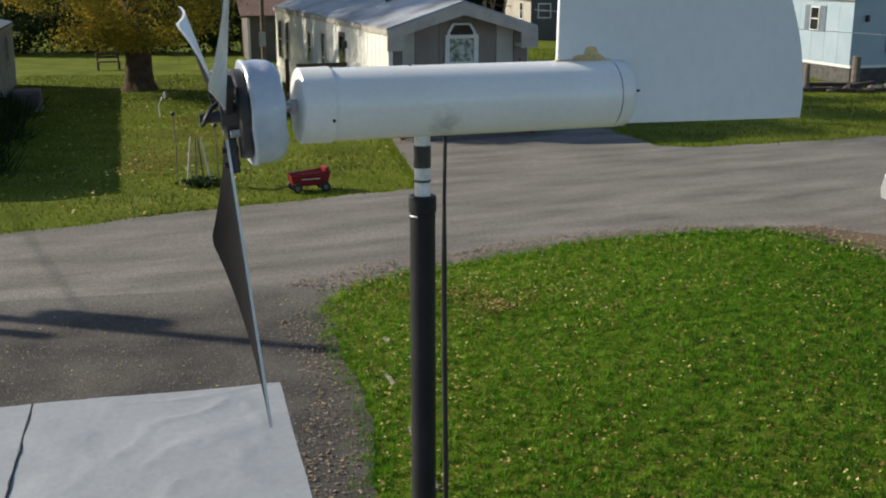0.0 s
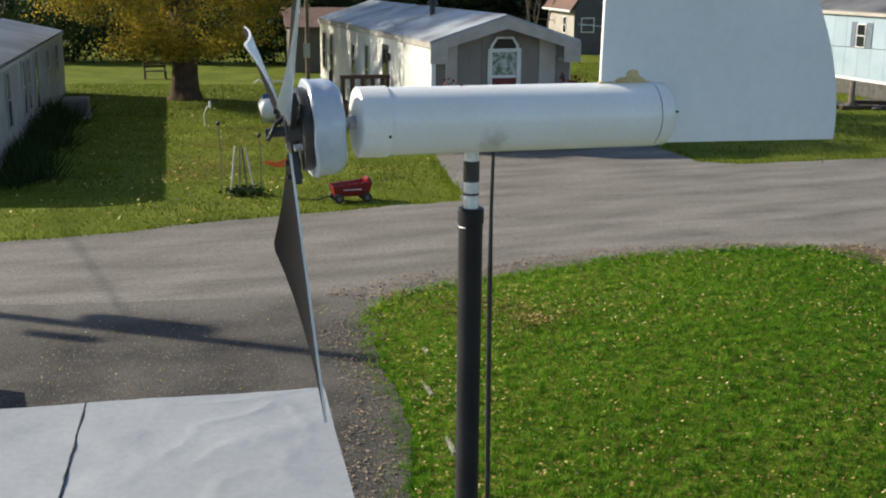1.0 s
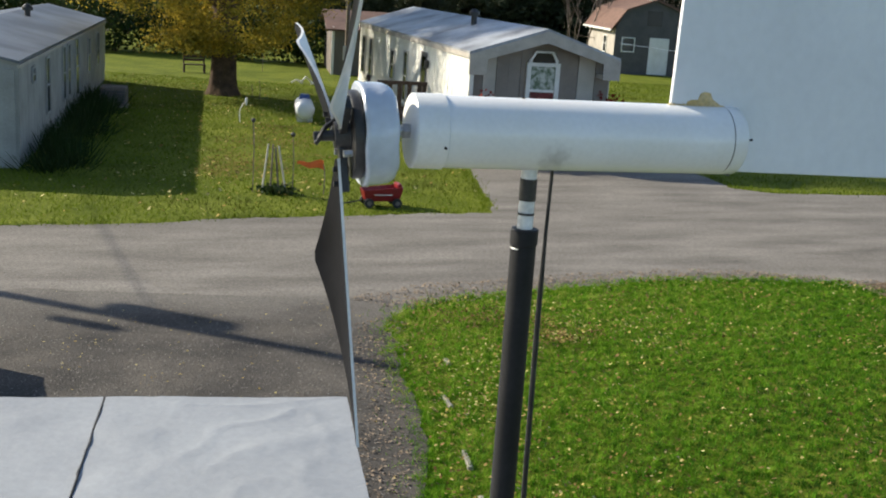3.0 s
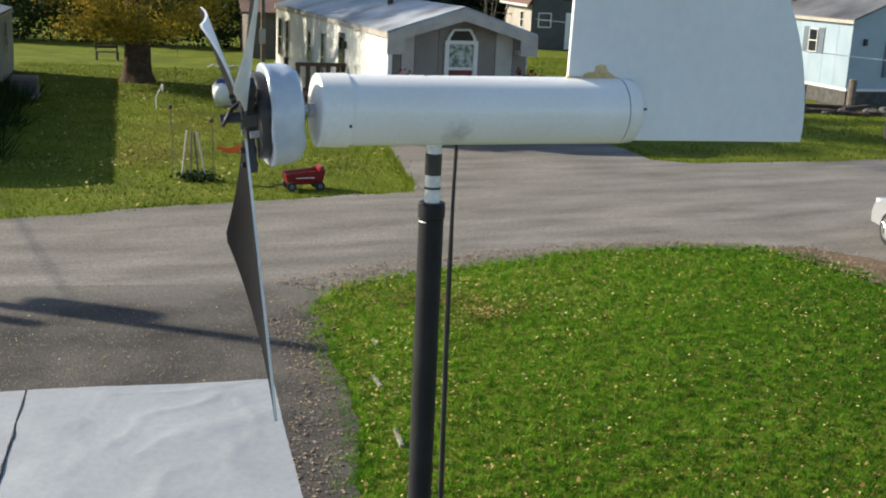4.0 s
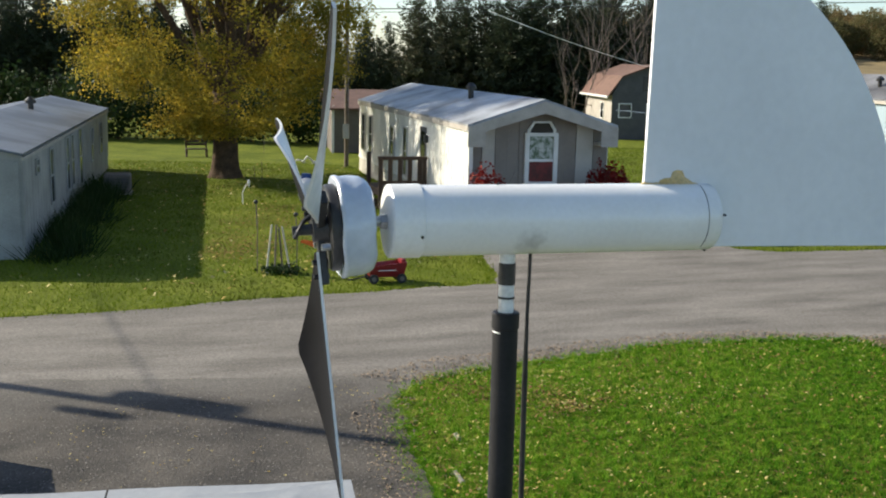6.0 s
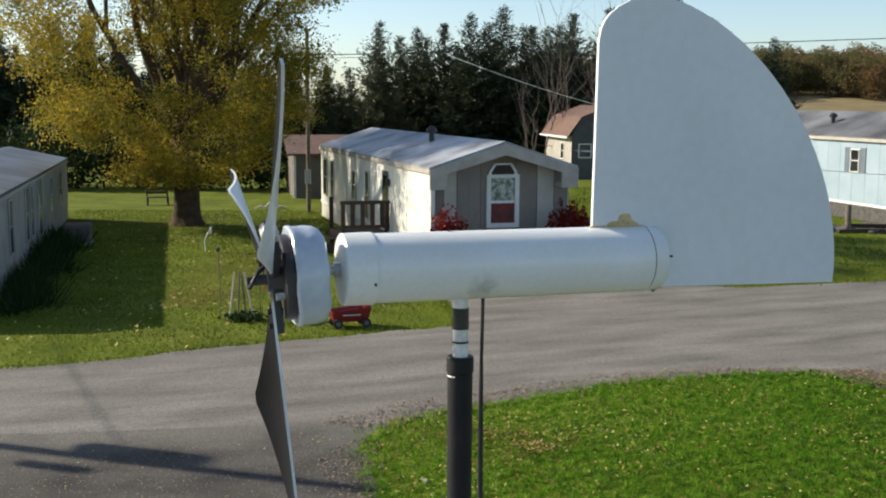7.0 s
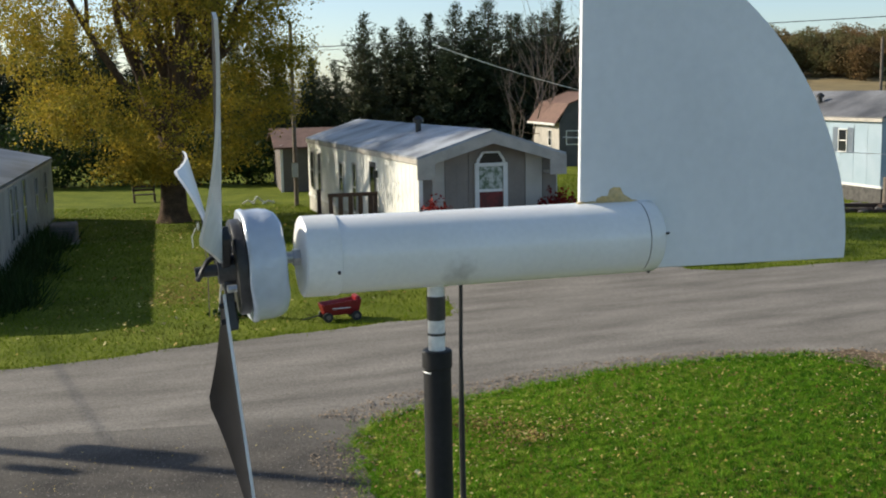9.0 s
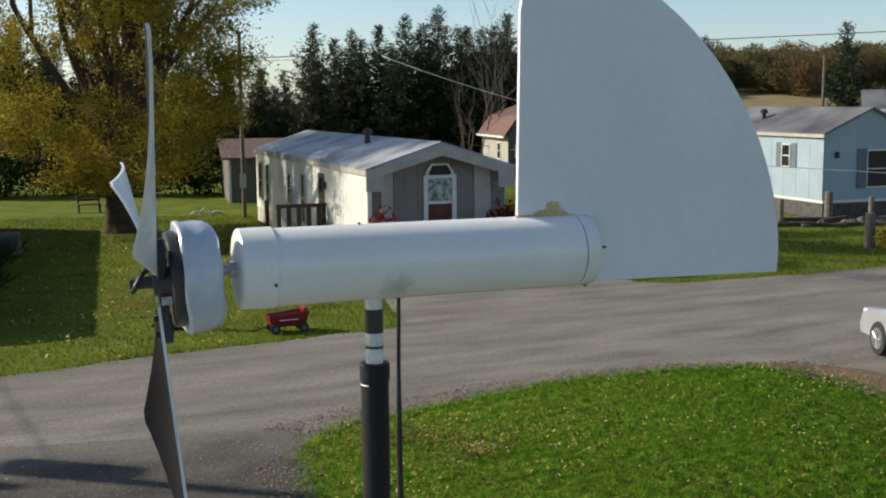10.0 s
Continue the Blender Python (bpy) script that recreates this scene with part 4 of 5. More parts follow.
    bm = boxes(((cx - w / 2 - 0.13, 0.44, z0 - 0.13), (cx + w / 2 + 0.13, 0.524, z0)), ((cx - w / 2 - 0.13, 0.44, z0 + h), (cx + w / 2 + 0.13, 0.524, z0 + h + 0.1)),
               ((cx - w / 2 - 0.13, 0.44, z0), (cx - w / 2, 0.524, z0 + h)), ((cx + w / 2, 0.44, z0), (cx + w / 2 + 0.13, 0.524, z0 + h)), bevel=0.008)
    win = part("window", bm, TRIM, t, "white-framed front window with painted reflection and red curtain")
    part("pane", boxes(((cx - w / 2, 0.49, z0 + h * 0.49), (cx + w / 2, 0.51, z0 + h))), PANE_REFLECTION, win, "pane with a green and white reflection painted on")
    part("pane", boxes(((cx - w / 2, 0.48, z0), (cx + w / 2, 0.50, z0 + h * 0.45))), RED_CLOTH, win, "pane with a red curtain")
    part("sash_bar", boxes(((cx - w / 2, 0.46, z0 + h * 0.44), (cx + w / 2, 0.512, z0 + h * 0.50)), bevel=0.005), TRIM, win)
    bm = bmesh.new()
    a = [(cx - 0.42, z0 + h + 0.1), (cx - 0.42, z0 + h + 0.18), (cx - 0.26, z0 + h + 0.42), (cx + 0.26, z0 + h + 0.42), (cx + 0.42, z0 + h + 0.18), (cx + 0.42, z0 + h + 0.1)]
    b = [(cx + (x - cx) * 0.82, z0 + h + 0.1 + (z - z0 - h - 0.1) * 0.84) for x, z in a]
    for p, q in zip(range(5), range(1, 6)):
        prism(bm, [a[p], a[q], b[q], b[p]], 0.455, 0.524)
    top = part("top_light", bm, TRIM, win, "white cut-corner frame")
    bm = bmesh.new()
    prism(bm, b, 0.49, 0.515)
    part("top_pane", bm, GLASS, win)
    return t


main_home()


def deck():
    """Wooden landing with rail and steps at the long side of the home."""
    t = thing("wooden_deck", pose(0.44, 30.0, 0, 0, 0, 15.8), "dark weathered wooden porch landing with railing", "porch")
    x0, x1, y0, y1, top = -1.55, -0.06, 4.3, 6.2, 0.62
    for k in range(13):
        w = (y1 - y0) / 13
        part("deck_board", boxes(((x0, y0 + k * w + 0.004, top - 0.035), (x1, y0 + (k + 1) * w - 0.004, top))), DECK_WOOD, t)
    part("rim_board", boxes(((x0, y0 - 0.04, top - 0.2), (x1, y0, top - 0.01)), ((x0 - 0.04, y0 - 0.04, top - 0.2), (x0, y1, top - 0.01))), DECK_WOOD, t)
    for x in (x0 + 0.02, x1 - 0.08):
        part("rail_post", boxes(((x - 0.06, y0 - 0.02, 0), (x + 0.06, y0 + 0.10, 1.62)), bevel=0.01), DECK_WOOD, t)
    part("rail_post", boxes(((x0 - 0.04, y1 - 0.12, 0), (x0 + 0.08, y1, 1.62)), bevel=0.01), DECK_WOOD, t)
    part("handrail", boxes(((x0 - 0.06, y0 - 0.03, 1.52), (x1, y0 + 0.09, 1.63)), bevel=0.01), DECK_WOOD, t)
    part("lower_rail", boxes(((x0, y0, 0.78), (x1, y0 + 0.05, 0.88))), DECK_WOOD, t)
    for k in range(4):
        x = x0 + 0.32 + k * 0.31
        part("baluster", boxes(((x - 0.07, y0 + 0.0, 0.88), (x + 0.07, y0 + 0.03, 1.54))), DECK_WOOD, t)
    for k in range(3):
        part("step", boxes(((x0 - 0.3 * (k + 1), y0 + 0.4, top - 0.18 * (k + 1) - 0.04), (x0 - 0.3 * k + 0.02, y1 - 0.3, top - 0.18 * (k + 1)))), DECK_WOOD, t)
    part("stringer", boxes(((x0 - 0.9, y0 + 0.36, 0.0), (x0, y0 + 0.4, 0.3))), DECK_WOOD, t)


deck()


def left_home():
    W, L, eave, ridge = 4.2, 20.0, 2.33, 2.78
    t = thing("mobile_home", pose(-9.5 - 4.2 * 0.978, 24.2 - 4.2 * 0.21, 0, 0, 0, 12.1), "shaded old white mobile home with flat metal roof", "mobile home")
    bm = bmesh.new()
    prism(bm, gable_outline(W, eave, ridge), 0.05, L)
    part("wall", bm, OLD_WALL, t, "dull white wall")
    roof = gable_roof(t, W, L, eave, ridge, OLD_ROOF, 0.05, 0.05, 0.06, label="pale metal roof with patches")
    wall_panels(t, "siding_panel", W, 0.06, L, 0.45, eave - 0.1, OLD_WALL, out=1)
    part("eave_trim", boxes(((W, 0, eave - 0.11), (W + 0.07, L, eave - 0.03))), FASCIA, t, "dark eave gutter")
    for y, w, z, h in ((2.0, 0.35, 1.75, 0.3), (4.3, 0.55, 0.75, 1.35), (7.5, 0.55, 0.7, 1.45), (8.6, 0.55, 0.7, 1.45), (10.6, 0.75, 0.5, 1.7), (14.0, 0.6, 0.9, 1.1), (17.0, 0.7, 0.9, 1.1)):
        window(t, pose(W + 0.027, y, z, 0, 0, 90), w, h, frame_mat=OLD_WALL, bar=0.05)
    wall_end = boxes(((0.1, 0.0, 0.3), (1.9, 0.045, eave - 0.15)), ((1.92, 0.0, 0.3), (W - 0.06, 0.045, eave - 0.15)))
    part("end_panel", wall_end, OLD_WALL, t)
    roof_vent(t, 1.2, 7.0, 2.6)
    roof_vent(t, 2.6, 12.0, 2.65)


left_home()


def right_home():
    """Pale blue home on higher ground behind a low fence; its near corner first."""
    W, L, eave, ridge = 4.3, 16.0, 3.32, 4.25
    t = thing("mobile_home", pose(18.35, 42.0, 0, 0, 0, 14.0), "pale blue mobile home with slate shutters and grey roof", "mobile home")
    bm = bmesh.new()
    prism(bm, gable_outline(W, eave, ridge, 0.0), 0.03, L)
    part("wall", bm, BLUE_WALL, t, "pale blue wall")
    roof = gable_roof(t, W, L, eave, ridge, GREY_ROOF, 0.12, 0.12, 0.08, label="stained grey metal roof with white edge")
    part("eave_trim", boxes(((-0.15, -0.1, eave - 0.16), (-0.004, L, eave - 0.03))), FASCIA, roof, "dull white gutter")
    wall_panels(t, "siding_panel", 0.0, 0.04, L, 0.68, eave - 0.12, BLUE_WALL, 0.8)
    part("belt_trim", boxes(((-0.045, -0.04, 0.60), (-0.002, L, 0.70)), ((-0.002, -0.045, 0.60), (W + 0.03, 0.026, 0.70))), TRIM, t, "white belt trim")
    # dark boards stand in for the shaded open space below the trim
    part("skirting", boxes(((-0.03, -0.02, 0.0), (-0.004, L, 0.598)), ((-0.004, -0.03, 0.0), (W + 0.02, 0.025, 0.598))), STONE_AND_SHADE, t, "dark skirting that stands for the shade under the home")
    for y in (2.4, 8.6, 12.6):
        window(t, pose(-0.026, y, 1.95, 0, 0, -90), 0.5, 0.85, bar=0.04)
        for d in (-0.50, 0.50):
            part("shutter", boxes(((-0.05, y + d - 0.18, 1.9), (-0.026, y + d + 0.18, 2.9)), bevel=0.006), SHUTTER, t, "slate shutter")
    window(t, pose(2.6, 0.03, 1.2, 0, 0, 0), 1.1, 1.4)
    for d in (-0.82, 0.82):
        part("shutter", boxes(((2.6 + d - 0.22, -0.03, 1.15), (2.6 + d + 0.22, 0.03, 2.7)), bevel=0.006), SHUTTER, t, "slate shutter")
    roof_vent(t, 1.0, 5.5, 3.80)
    part("wall_lamp", boxes(((0.5, -0.12, 2.35), (0.62, 0.028, 2.6)), bevel=0.02), BLACK_METAL, t, "black wall lamp")


right_home()


def back_house():
    """A grey-roofed house beyond the blue home; only its roof and white gutter rise above it."""
    W, L, eave, ridge = 5.2, 12.0, 4.1, 5.05
    t = thing("house", pose(29.7, 62.8, 0, 0, 0, -114), "grey-roofed house with a white gutter behind", "house")
    bm = bmesh.new()
    prism(bm, gable_outline(W, eave, ridge, 0.0), 0.03, L)
    part("wall", bm, SHED_WALL, t, "grey wall")
    gable_roof(t, W, L, eave, ridge, GREY_ROOF, 0.25, 0.25, 0.1, label="grey roof")
    part("gutter", boxes(((W + 0.2, -0.2, eave - 0.2), (W + 0.32, L, eave - 0.02)), bevel=0.02), TRIM, t, "white gutter")
    for y in (2.0, 6.0, 9.5):
        window(t, pose(W, y, 1.6, 0, 0, 90), 0.9, 1.2)


back_house()


def barn_shed():
    """Small gambrel barn: brown roof, white long side, dark end with a white window."""
    t = thing("barn_shed", pose(9.4, 66.6, 0, 0, 0, 8.0), "dark gambrel barn shed with brown roof", "shed")
    W, L = 4.6, 6.0
    prof = [(0, 0), (W, 0), (W, 2.7), (W - 0.55, 3.7), (W / 2, 4.35), (0.55, 3.7), (0, 2.7)]
    bm = bmesh.new()
    prism(bm, prof, 0, L)
    part("wall", bm, DARK_WALL, t, "dark grey end wall")
    part("side_wall", boxes(((-0.03, 0.02, 0), (-0.002, L, 2.62))), FASCIA, t, "off-white side wall")
    bm = bmesh.new()
    upper = [(-0.35, 2.6), (0.5, 3.78), (W / 2, 4.45), (W - 0.5, 3.78), (W + 0.35, 2.6)]
    prism(bm, upper + [(x, z - 0.1) for x, z in upper[::-1]], -0.25, L + 0.25)
    part("roof", bm, BROWN_ROOF, t, "brown shingled gambrel roof")
    part("roof_edge", boxes(((-0.42, -0.25, 2.48), (-0.33, L + 0.25, 2.6))), TRIM, t)
    window(t, pose(0.8, 0, 1.35), 0.7, 0.75)
    window(t, pose(-0.03, 2.0, 1.2, 0, 0, -90), 0.6, 0.9)
    part("loft_door", boxes(((1.85, -0.03, 2.9), (2.75, -0.004, 3.75))), GLASS, t, "dark loft opening")
    part("door", boxes(((2.1, -0.05, 0.05), (3.3, -0.004, 2.2)), bevel=0.01), TRIM, t, "white shed door")


barn_shed()


def garage():
    t = thing("garage", pose(-5.85, 53.2, 0, 0, 0, 10.0), "low brown-roofed garage behind the home", "garage")
    bm = bmesh.new()
    prism(bm, gable_outline(4.4, 2.2, 2.25), 0, 6)
    part("wall", bm, SHED_WALL, t, "grey-brown wall")
    bm = bmesh.new()
    vs = [(-0.3, -0.4, 2.15), (4.7, -0.4, 2.15), (4.7, 3.0, 2.95), (-0.3, 3.0, 2.95), (4.7, 6.4, 2.15), (-0.3, 6.4, 2.15)]
    v = [bm.verts.new(p) for p in vs] + [bm.verts.new((p[0], p[1], p[2] - 0.1)) for p in vs]
    for f in ((0, 1, 2, 3), (3, 2, 4, 5), (6, 9, 8, 7), (9, 11, 10, 8), (0, 6, 7, 1), (4, 10, 11, 5), (1, 7, 8, 2), (2, 8, 10, 4), (0, 3, 9, 6), (3, 5, 11, 9)):
        bm.faces.new([v[i] for i in f])
    part("roof", bm, BROWN_ROOF, t, "red-brown roof")
    part("door", boxes(((3.2, -0.04, 0.0), (4.2, -0.004, 2.1)), bevel=0.01), SHED_WALL, t, "grey-brown side door")
    part("corner_board", boxes(((0.0, -0.05, 0), (0.12, -0.004, 2.25))), TRIM, t)


garage()


# ---- trees ----
def limb(bm, p, d, length, r, depth, tips, spread=0.55, rise=0.12):
    """A limb that bends and forks; its ends are gathered in tips."""
    pts, radii = [p], [r]
    n = 5
    for k in range(n):
        d = (d + Vector((random.gauss(0, 0.13), random.gauss(0, 0.13), random.gauss(rise, 0.08)))).normalized()
        p = p + d * length / n
        pts.append(p)
        radii.append(r * (1 - 0.6 * (k + 1) / n))
    tube(bm, pts, radii, 7 if depth > 1 else 4)
    tips.extend(pts[3:])
    if depth:
        for k in range(3):
            q = pts[random.choice((2, 3, 4, 5))]
            dd = (d + Vector((random.gauss(0, spread), random.gauss(0, spread), random.gauss(0.05, spread * 0.6)))).normalized()
            limb(bm, q, dd, length * random.uniform(0.5, 0.75), r * 0.42, depth - 1, tips, spread, rise)


def maple(x, y):
    random.seed(11)
    t = thing("maple_tree", pose(x, y, 0), "large old maple with thinning yellow-green autumn leaves", "tree")
    bm = bmesh.new()
    pts = [(0.0, 0.0, -0.05), (0, 0, 0.12), (0, 0, 0.35), (0.01, 0, 0.7), (0.02, 0.02, 1.2), (0.0, 0.05, 2.0), (0.05, 0, 3.2), (0.1, 0, 4.2)]
    tube(bm, pts, [0.70, 0.60, 0.52, 0.48, 0.46, 0.45, 0.48, 0.38], 26)
    for v in bm.verts:
        a = math.atan2(v.co.y, v.co.x)
        if v.co.z < 3:
            f = 1 + 0.04 * math.sin(5 * a + 1) + 0.02 * math.sin(11 * a) + 0.10 * math.sin(4 * a) * max(0, 0.4 - v.co.z)
            v.co.x *= f
            v.co.y *= f
    part("trunk", bm, BARK, t, "thick dark trunk", True)
    tips = []
    bm = bmesh.new()
    for k in range(9):
        a = 2 * math.pi * k / 9 + random.gauss(0, 0.2)
        out = random.uniform(0.5, 1.25)
        limb(bm, Vector((0.15 * math.cos(a), 0.15 * math.sin(a), random.uniform(2.6, 4.0))), Vector((math.cos(a) * out, math.sin(a) * out, 1.0)).normalized(), random.uniform(4.6, 6.6), 0.20, 2, tips)
    for dx, dy, r in ((0.06, 0.0, 0.30), (0.32, -0.1, 0.24), (0.52, 0.1, 0.24), (-0.22, -0.2, 0.2), (0.15, 0.35, 0.22)):
        limb(bm, Vector((0.1 + dx * 0.4, dy * 0.4, 3.3)), Vector((dx, dy, 1.3)).normalized(), random.uniform(6.0, 7.5), r, 2, tips, 0.4)
    part("limb", bm, BARK, t, "dark forking limbs", True)
    tips = np.array([tuple(p) for p in tips])
    ok = (np.hypot(tips[:, 0] + 0.5, tips[:, 1]) < 5.9) & (tips[:, 2] < 14.5)
    tips = tips[ok]
    # clumps at the branch ends, and hanging ones round the skirt of the crown
    m = 900
    u = RNG.uniform(0, 2 * math.pi, m)
    zz = RNG.uniform(1.9, 12.0, m)
    reach = np.interp(zz, (1.8, 2.6, 3.6, 6.0, 8.0, 10.0, 12.0), (2.0, 3.0, 4.1, 5.4, 6.0, 5.8, 4.6)) * RNG.uniform(0.62, 1.04, m) ** 0.8
    skirt = np.c_[-0.3 + reach * np.cos(u), reach * np.sin(u), zz]
    cen = np.r_[tips[RNG.choice(len(tips), 460)], skirt]
    open_air = np.array([noise.noise((p[0] * 0.42, p[1] * 0.42, p[2] * 0.6)) for p in cen])
    cen = cen[open_air > np.interp(cen[:, 2], (3.0, 5.0, 6.0, 9.0), (-0.07, -0.04, -0.04, -0.04))]
    # each clump is a spray that runs outwards and hangs at its end
    per = 230
    a = np.arctan2(cen[:, 1], cen[:, 0] + 0.7) + RNG.normal(0, 0.5, len(cen))
    along = RNG.uniform(-0.9, 0.9, (len(cen), per, 1))
    course = np.c_[np.cos(a), np.sin(a), RNG.normal(0.15, 0.25, len(cen))][:, None] * along
    course[:, :, 2] -= 0.28 * along[:, :, 0] ** 2
    spread = RNG.normal(0, 1, (len(cen), per, 3)) * (0.27, 0.27, 0.20)
    pos = (cen[:, None] + course + spread).reshape(-1, 3)
    pos = pos[(pos[:, 2] > 1.5) & (RNG.uniform(0, 1, len(pos)) < np.interp(pos[:, 2], (4.8, 6.0, 9, 13), (1, 0.95, 0.85, 0.7)))]
    raw("crown", leaf_quads(pos, 0.074, 0.5), 4, MAPLE, t)
    return t


maple(-8.6, 41.6)


def spruce(seed, h, w):
    """A conifer: whorls of drooping boughs made of many needle sprays."""
    r = np.random.default_rng(seed)
    t = thing("spruce_tree", pose(0, 0, 0), "dark green spruce in the row behind the homes", "tree", "spruce row")
    bm = bmesh.new()
    rod(bm, (0, 0, 0), (0, 0, h * 0.98), 0.18, 0.015, 7)
    part("trunk", bm, BARK, t)
    pts, dirs, size = [], [], []
    lobes = r.uniform(0, 2 * math.pi, 3)
    z = 0.5
    while z < h * 0.99:
        f = 1 - z / h
        for k in range(int(5 + 7 * f)):
            a = r.uniform(0, 2 * math.pi)
            uneven = 1 + 0.22 * math.sin(2 * a + lobes[0] + z * 0.9) + 0.15 * math.sin(3 * a + lobes[1] - z * 1.7)
            L = (w * f ** 0.8 * r.uniform(0.55, 1.2) * uneven) + 0.16
            slope = 0.60 - 0.85 * f + r.normal(0, 0.22)
            for s in np.linspace(0.12, 1.0, int(4 + 5.0 * L)):
                q = np.array([math.cos(a) * L * s, math.sin(a) * L * s, z + slope * L * s + 0.16 * L * s * s])
                for side in (-0.9, 0.9, 0.0):
                    b = a + side + r.normal(0, 0.35)
                    pts.append(q + r.normal(0, 0.13, 3))
                    dirs.append((math.cos(b), math.sin(b), slope * 0.6 + r.normal(0.15, 0.42)))
                    size.append((0.22 + 0.26 * f) * r.uniform(0.6, 1.35))
        z += 0.20 + 0.12 * r.random()
    c, d, size = np.array(pts), np.array(dirs), np.array(size)[:, None]
    d /= np.linalg.norm(d, axis=1)[:, None]
    side = np.cross(d, r.normal(size=d.shape))
    side /= np.linalg.norm(side, axis=1)[:, None]
    raw("crown", np.stack([c + side * size * 0.17, c - side * size * 0.17, c + d * size], 1).reshape(-1, 3), 3, SPRUCE, t)
    return t


kinds = [spruce(21, 11.0, 3.0), spruce(22, 10.0, 2.7), spruce(23, 12.0, 3.1)]
random.seed(4)
places = []
for row_y, x0, x1, step in ((84, -58, 26, 2.2), (88, -56, 28, 2.3)):
    x = x0
    while x < x1:
        places.append((x + random.gauss(0, 0.4), row_y + random.gauss(0, 0.8) - 0.05 * x))
        x += step * random.uniform(0.75, 1.25)
for k, (x, y) in enumerate(places):
    src = kinds[k % 3]
    tall = np.interp(x, (-62, -30, -12, -6, 0, 6, 14, 26), (0.95, 0.95, 0.80, 0.72, 0.86, 0.98, 1.02, 0.98)) * random.uniform(0.80, 1.08)
    m = pose(x, y, 0, 0, 0, random.uniform(0, 360))
    if k < 3:
        src.matrix_basis = m @ Matrix.Scale(tall, 4)
        ob = src
    else:
        ob = copy_thing(src, m)
        ob.scale = (tall, tall, tall)
lone = copy_thing(kinds[1], pose(40.9, 90.0, 0))
lone.scale = (0.88, 0.88, 1.08)
tagged(lone, "tall lone spruce beside the far field", "tree", "lone spruce")


def bare_tree(x, y, h, seed):
    random.seed(seed)
    t = thing("bare_tree", pose(x, y, 0), "leafless grey sapling by the spruce row", "tree", "bare saplings")
    bm = bmesh.new()
    tips = []
    for k in range(4):
        a = 2 * math.pi * k / 4 + random.random()
        limb(bm, Vector((0.1 * math.cos(a), 0.1 * math.sin(a), 0)), Vector((0.25 * math.cos(a), 0.25 * math.sin(a), 1)).normalized(), h * random.uniform(0.6, 1.0), 0.06, 2, tips, 0.45, 0.10)
    part("branch", bm, TWIG, t, "thin bare branches", True)


for x, y, h, s in ((8.6, 72, 6.5, 1), (10.0, 73, 7.5, 2), (11.6, 72.5, 6.0, 3), (7.6, 74, 5.0, 4), (14.0, 78, 9.5, 6)):
    bare_tree(x, y, h, s)


def bush(name, x, y, w, h, mat, label, count=900, size=0.07, z0=0.0):
    t = thing(name, pose(x, y, 0), label, "bush")
    bm = bmesh.new()
    tips = []
    random.seed(int(abs(x) * 10))
    for k in range(6):
        a = 2 * math.pi * k / 6
        limb(bm, Vector((0.05 * math.cos(a), 0.05 * math.sin(a), 0)), Vector((0.5 * math.cos(a), 0.5 * math.sin(a), 1)).normalized(), h * 0.75, 0.012, 1, tips, 0.5)
    part("stems", bm, BARK, t)
    c = RNG.normal(0, 1, (count, 3))
    c /= np.linalg.norm(c, axis=1)[:, None]
    c *= RNG.uniform(0.35, 1.05, count)[:, None] ** 0.6 * (1 + 0.25 * np.sin(3 * np.arctan2(c[:, 1], c[:, 0]) + x))[:, None]
    c = c * (w / 2, w / 2, h / 2) + (0, 0, h / 2 + z0)
    c = c[c[:, 2] > 0.02]
    raw("leaves", leaf_quads(c, size, 0.1), 4, mat, t)


random.seed(31)
for k in range(15):
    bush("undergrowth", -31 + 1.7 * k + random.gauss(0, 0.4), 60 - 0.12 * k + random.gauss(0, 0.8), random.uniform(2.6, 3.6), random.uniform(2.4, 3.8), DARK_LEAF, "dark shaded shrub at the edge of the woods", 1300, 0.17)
    random.seed(31 + k)


def at_home(lx, ly):
    a = radians(15.8)
    return 0.44 + lx * math.cos(a) - ly * math.sin(a), 30.0 + lx * math.sin(a) + ly * math.cos(a)


bush("red_bush", *at_home(0.30, -0.55), 1.0, 1.72, RED_LEAF, "red autumn bush at the home's corner", 1900, 0.085)
bush("red_bush", *at_home(3.85, -0.5), 1.1, 1.85, RED_LEAF, "deep red autumn bush by the gable end", 2200, 0.085)
bush("red_bush", *at_home(4.5, 0.1), 0.8, 1.6, RED_LEAF, "deep red autumn bush by the gable end", 1200, 0.085)
def spiky_plant(x, y, h, count):
    """A stand of long upright leaves."""
    t = thing("tall_plant", pose(x, y, 0), "dark spiky plants along the shaded wall", "plant", "wall plants")
    base = np.c_[RNG.normal(0, 0.28, (count, 2)), np.zeros(count)]
    turn = RNG.uniform(0, 2 * math.pi, count)
    side = np.c_[np.cos(turn), np.sin(turn), np.zeros(count)] * 0.022
    tip = base + np.c_[RNG.normal(0, 0.16, (count, 2)) + base[:, :2] * 0.5, h * RNG.uniform(0.45, 1.1, count)]
    tagged(raw("leaf_stand", np.stack([base - side, base + side, tip], 1).reshape(-1, 3), 3, DARK_LEAF, t), kind="stuff")


random.seed(8)
for k in range(16):
    s = 0.2 + k * 0.85
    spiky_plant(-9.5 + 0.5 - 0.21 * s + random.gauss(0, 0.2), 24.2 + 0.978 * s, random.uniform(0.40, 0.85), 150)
bush("yellow_bush", 16.75, 33.0, 1.2, 0.75, YELLOW_LEAF, "yellow autumn shrub beside the fence", 600, 0.09)


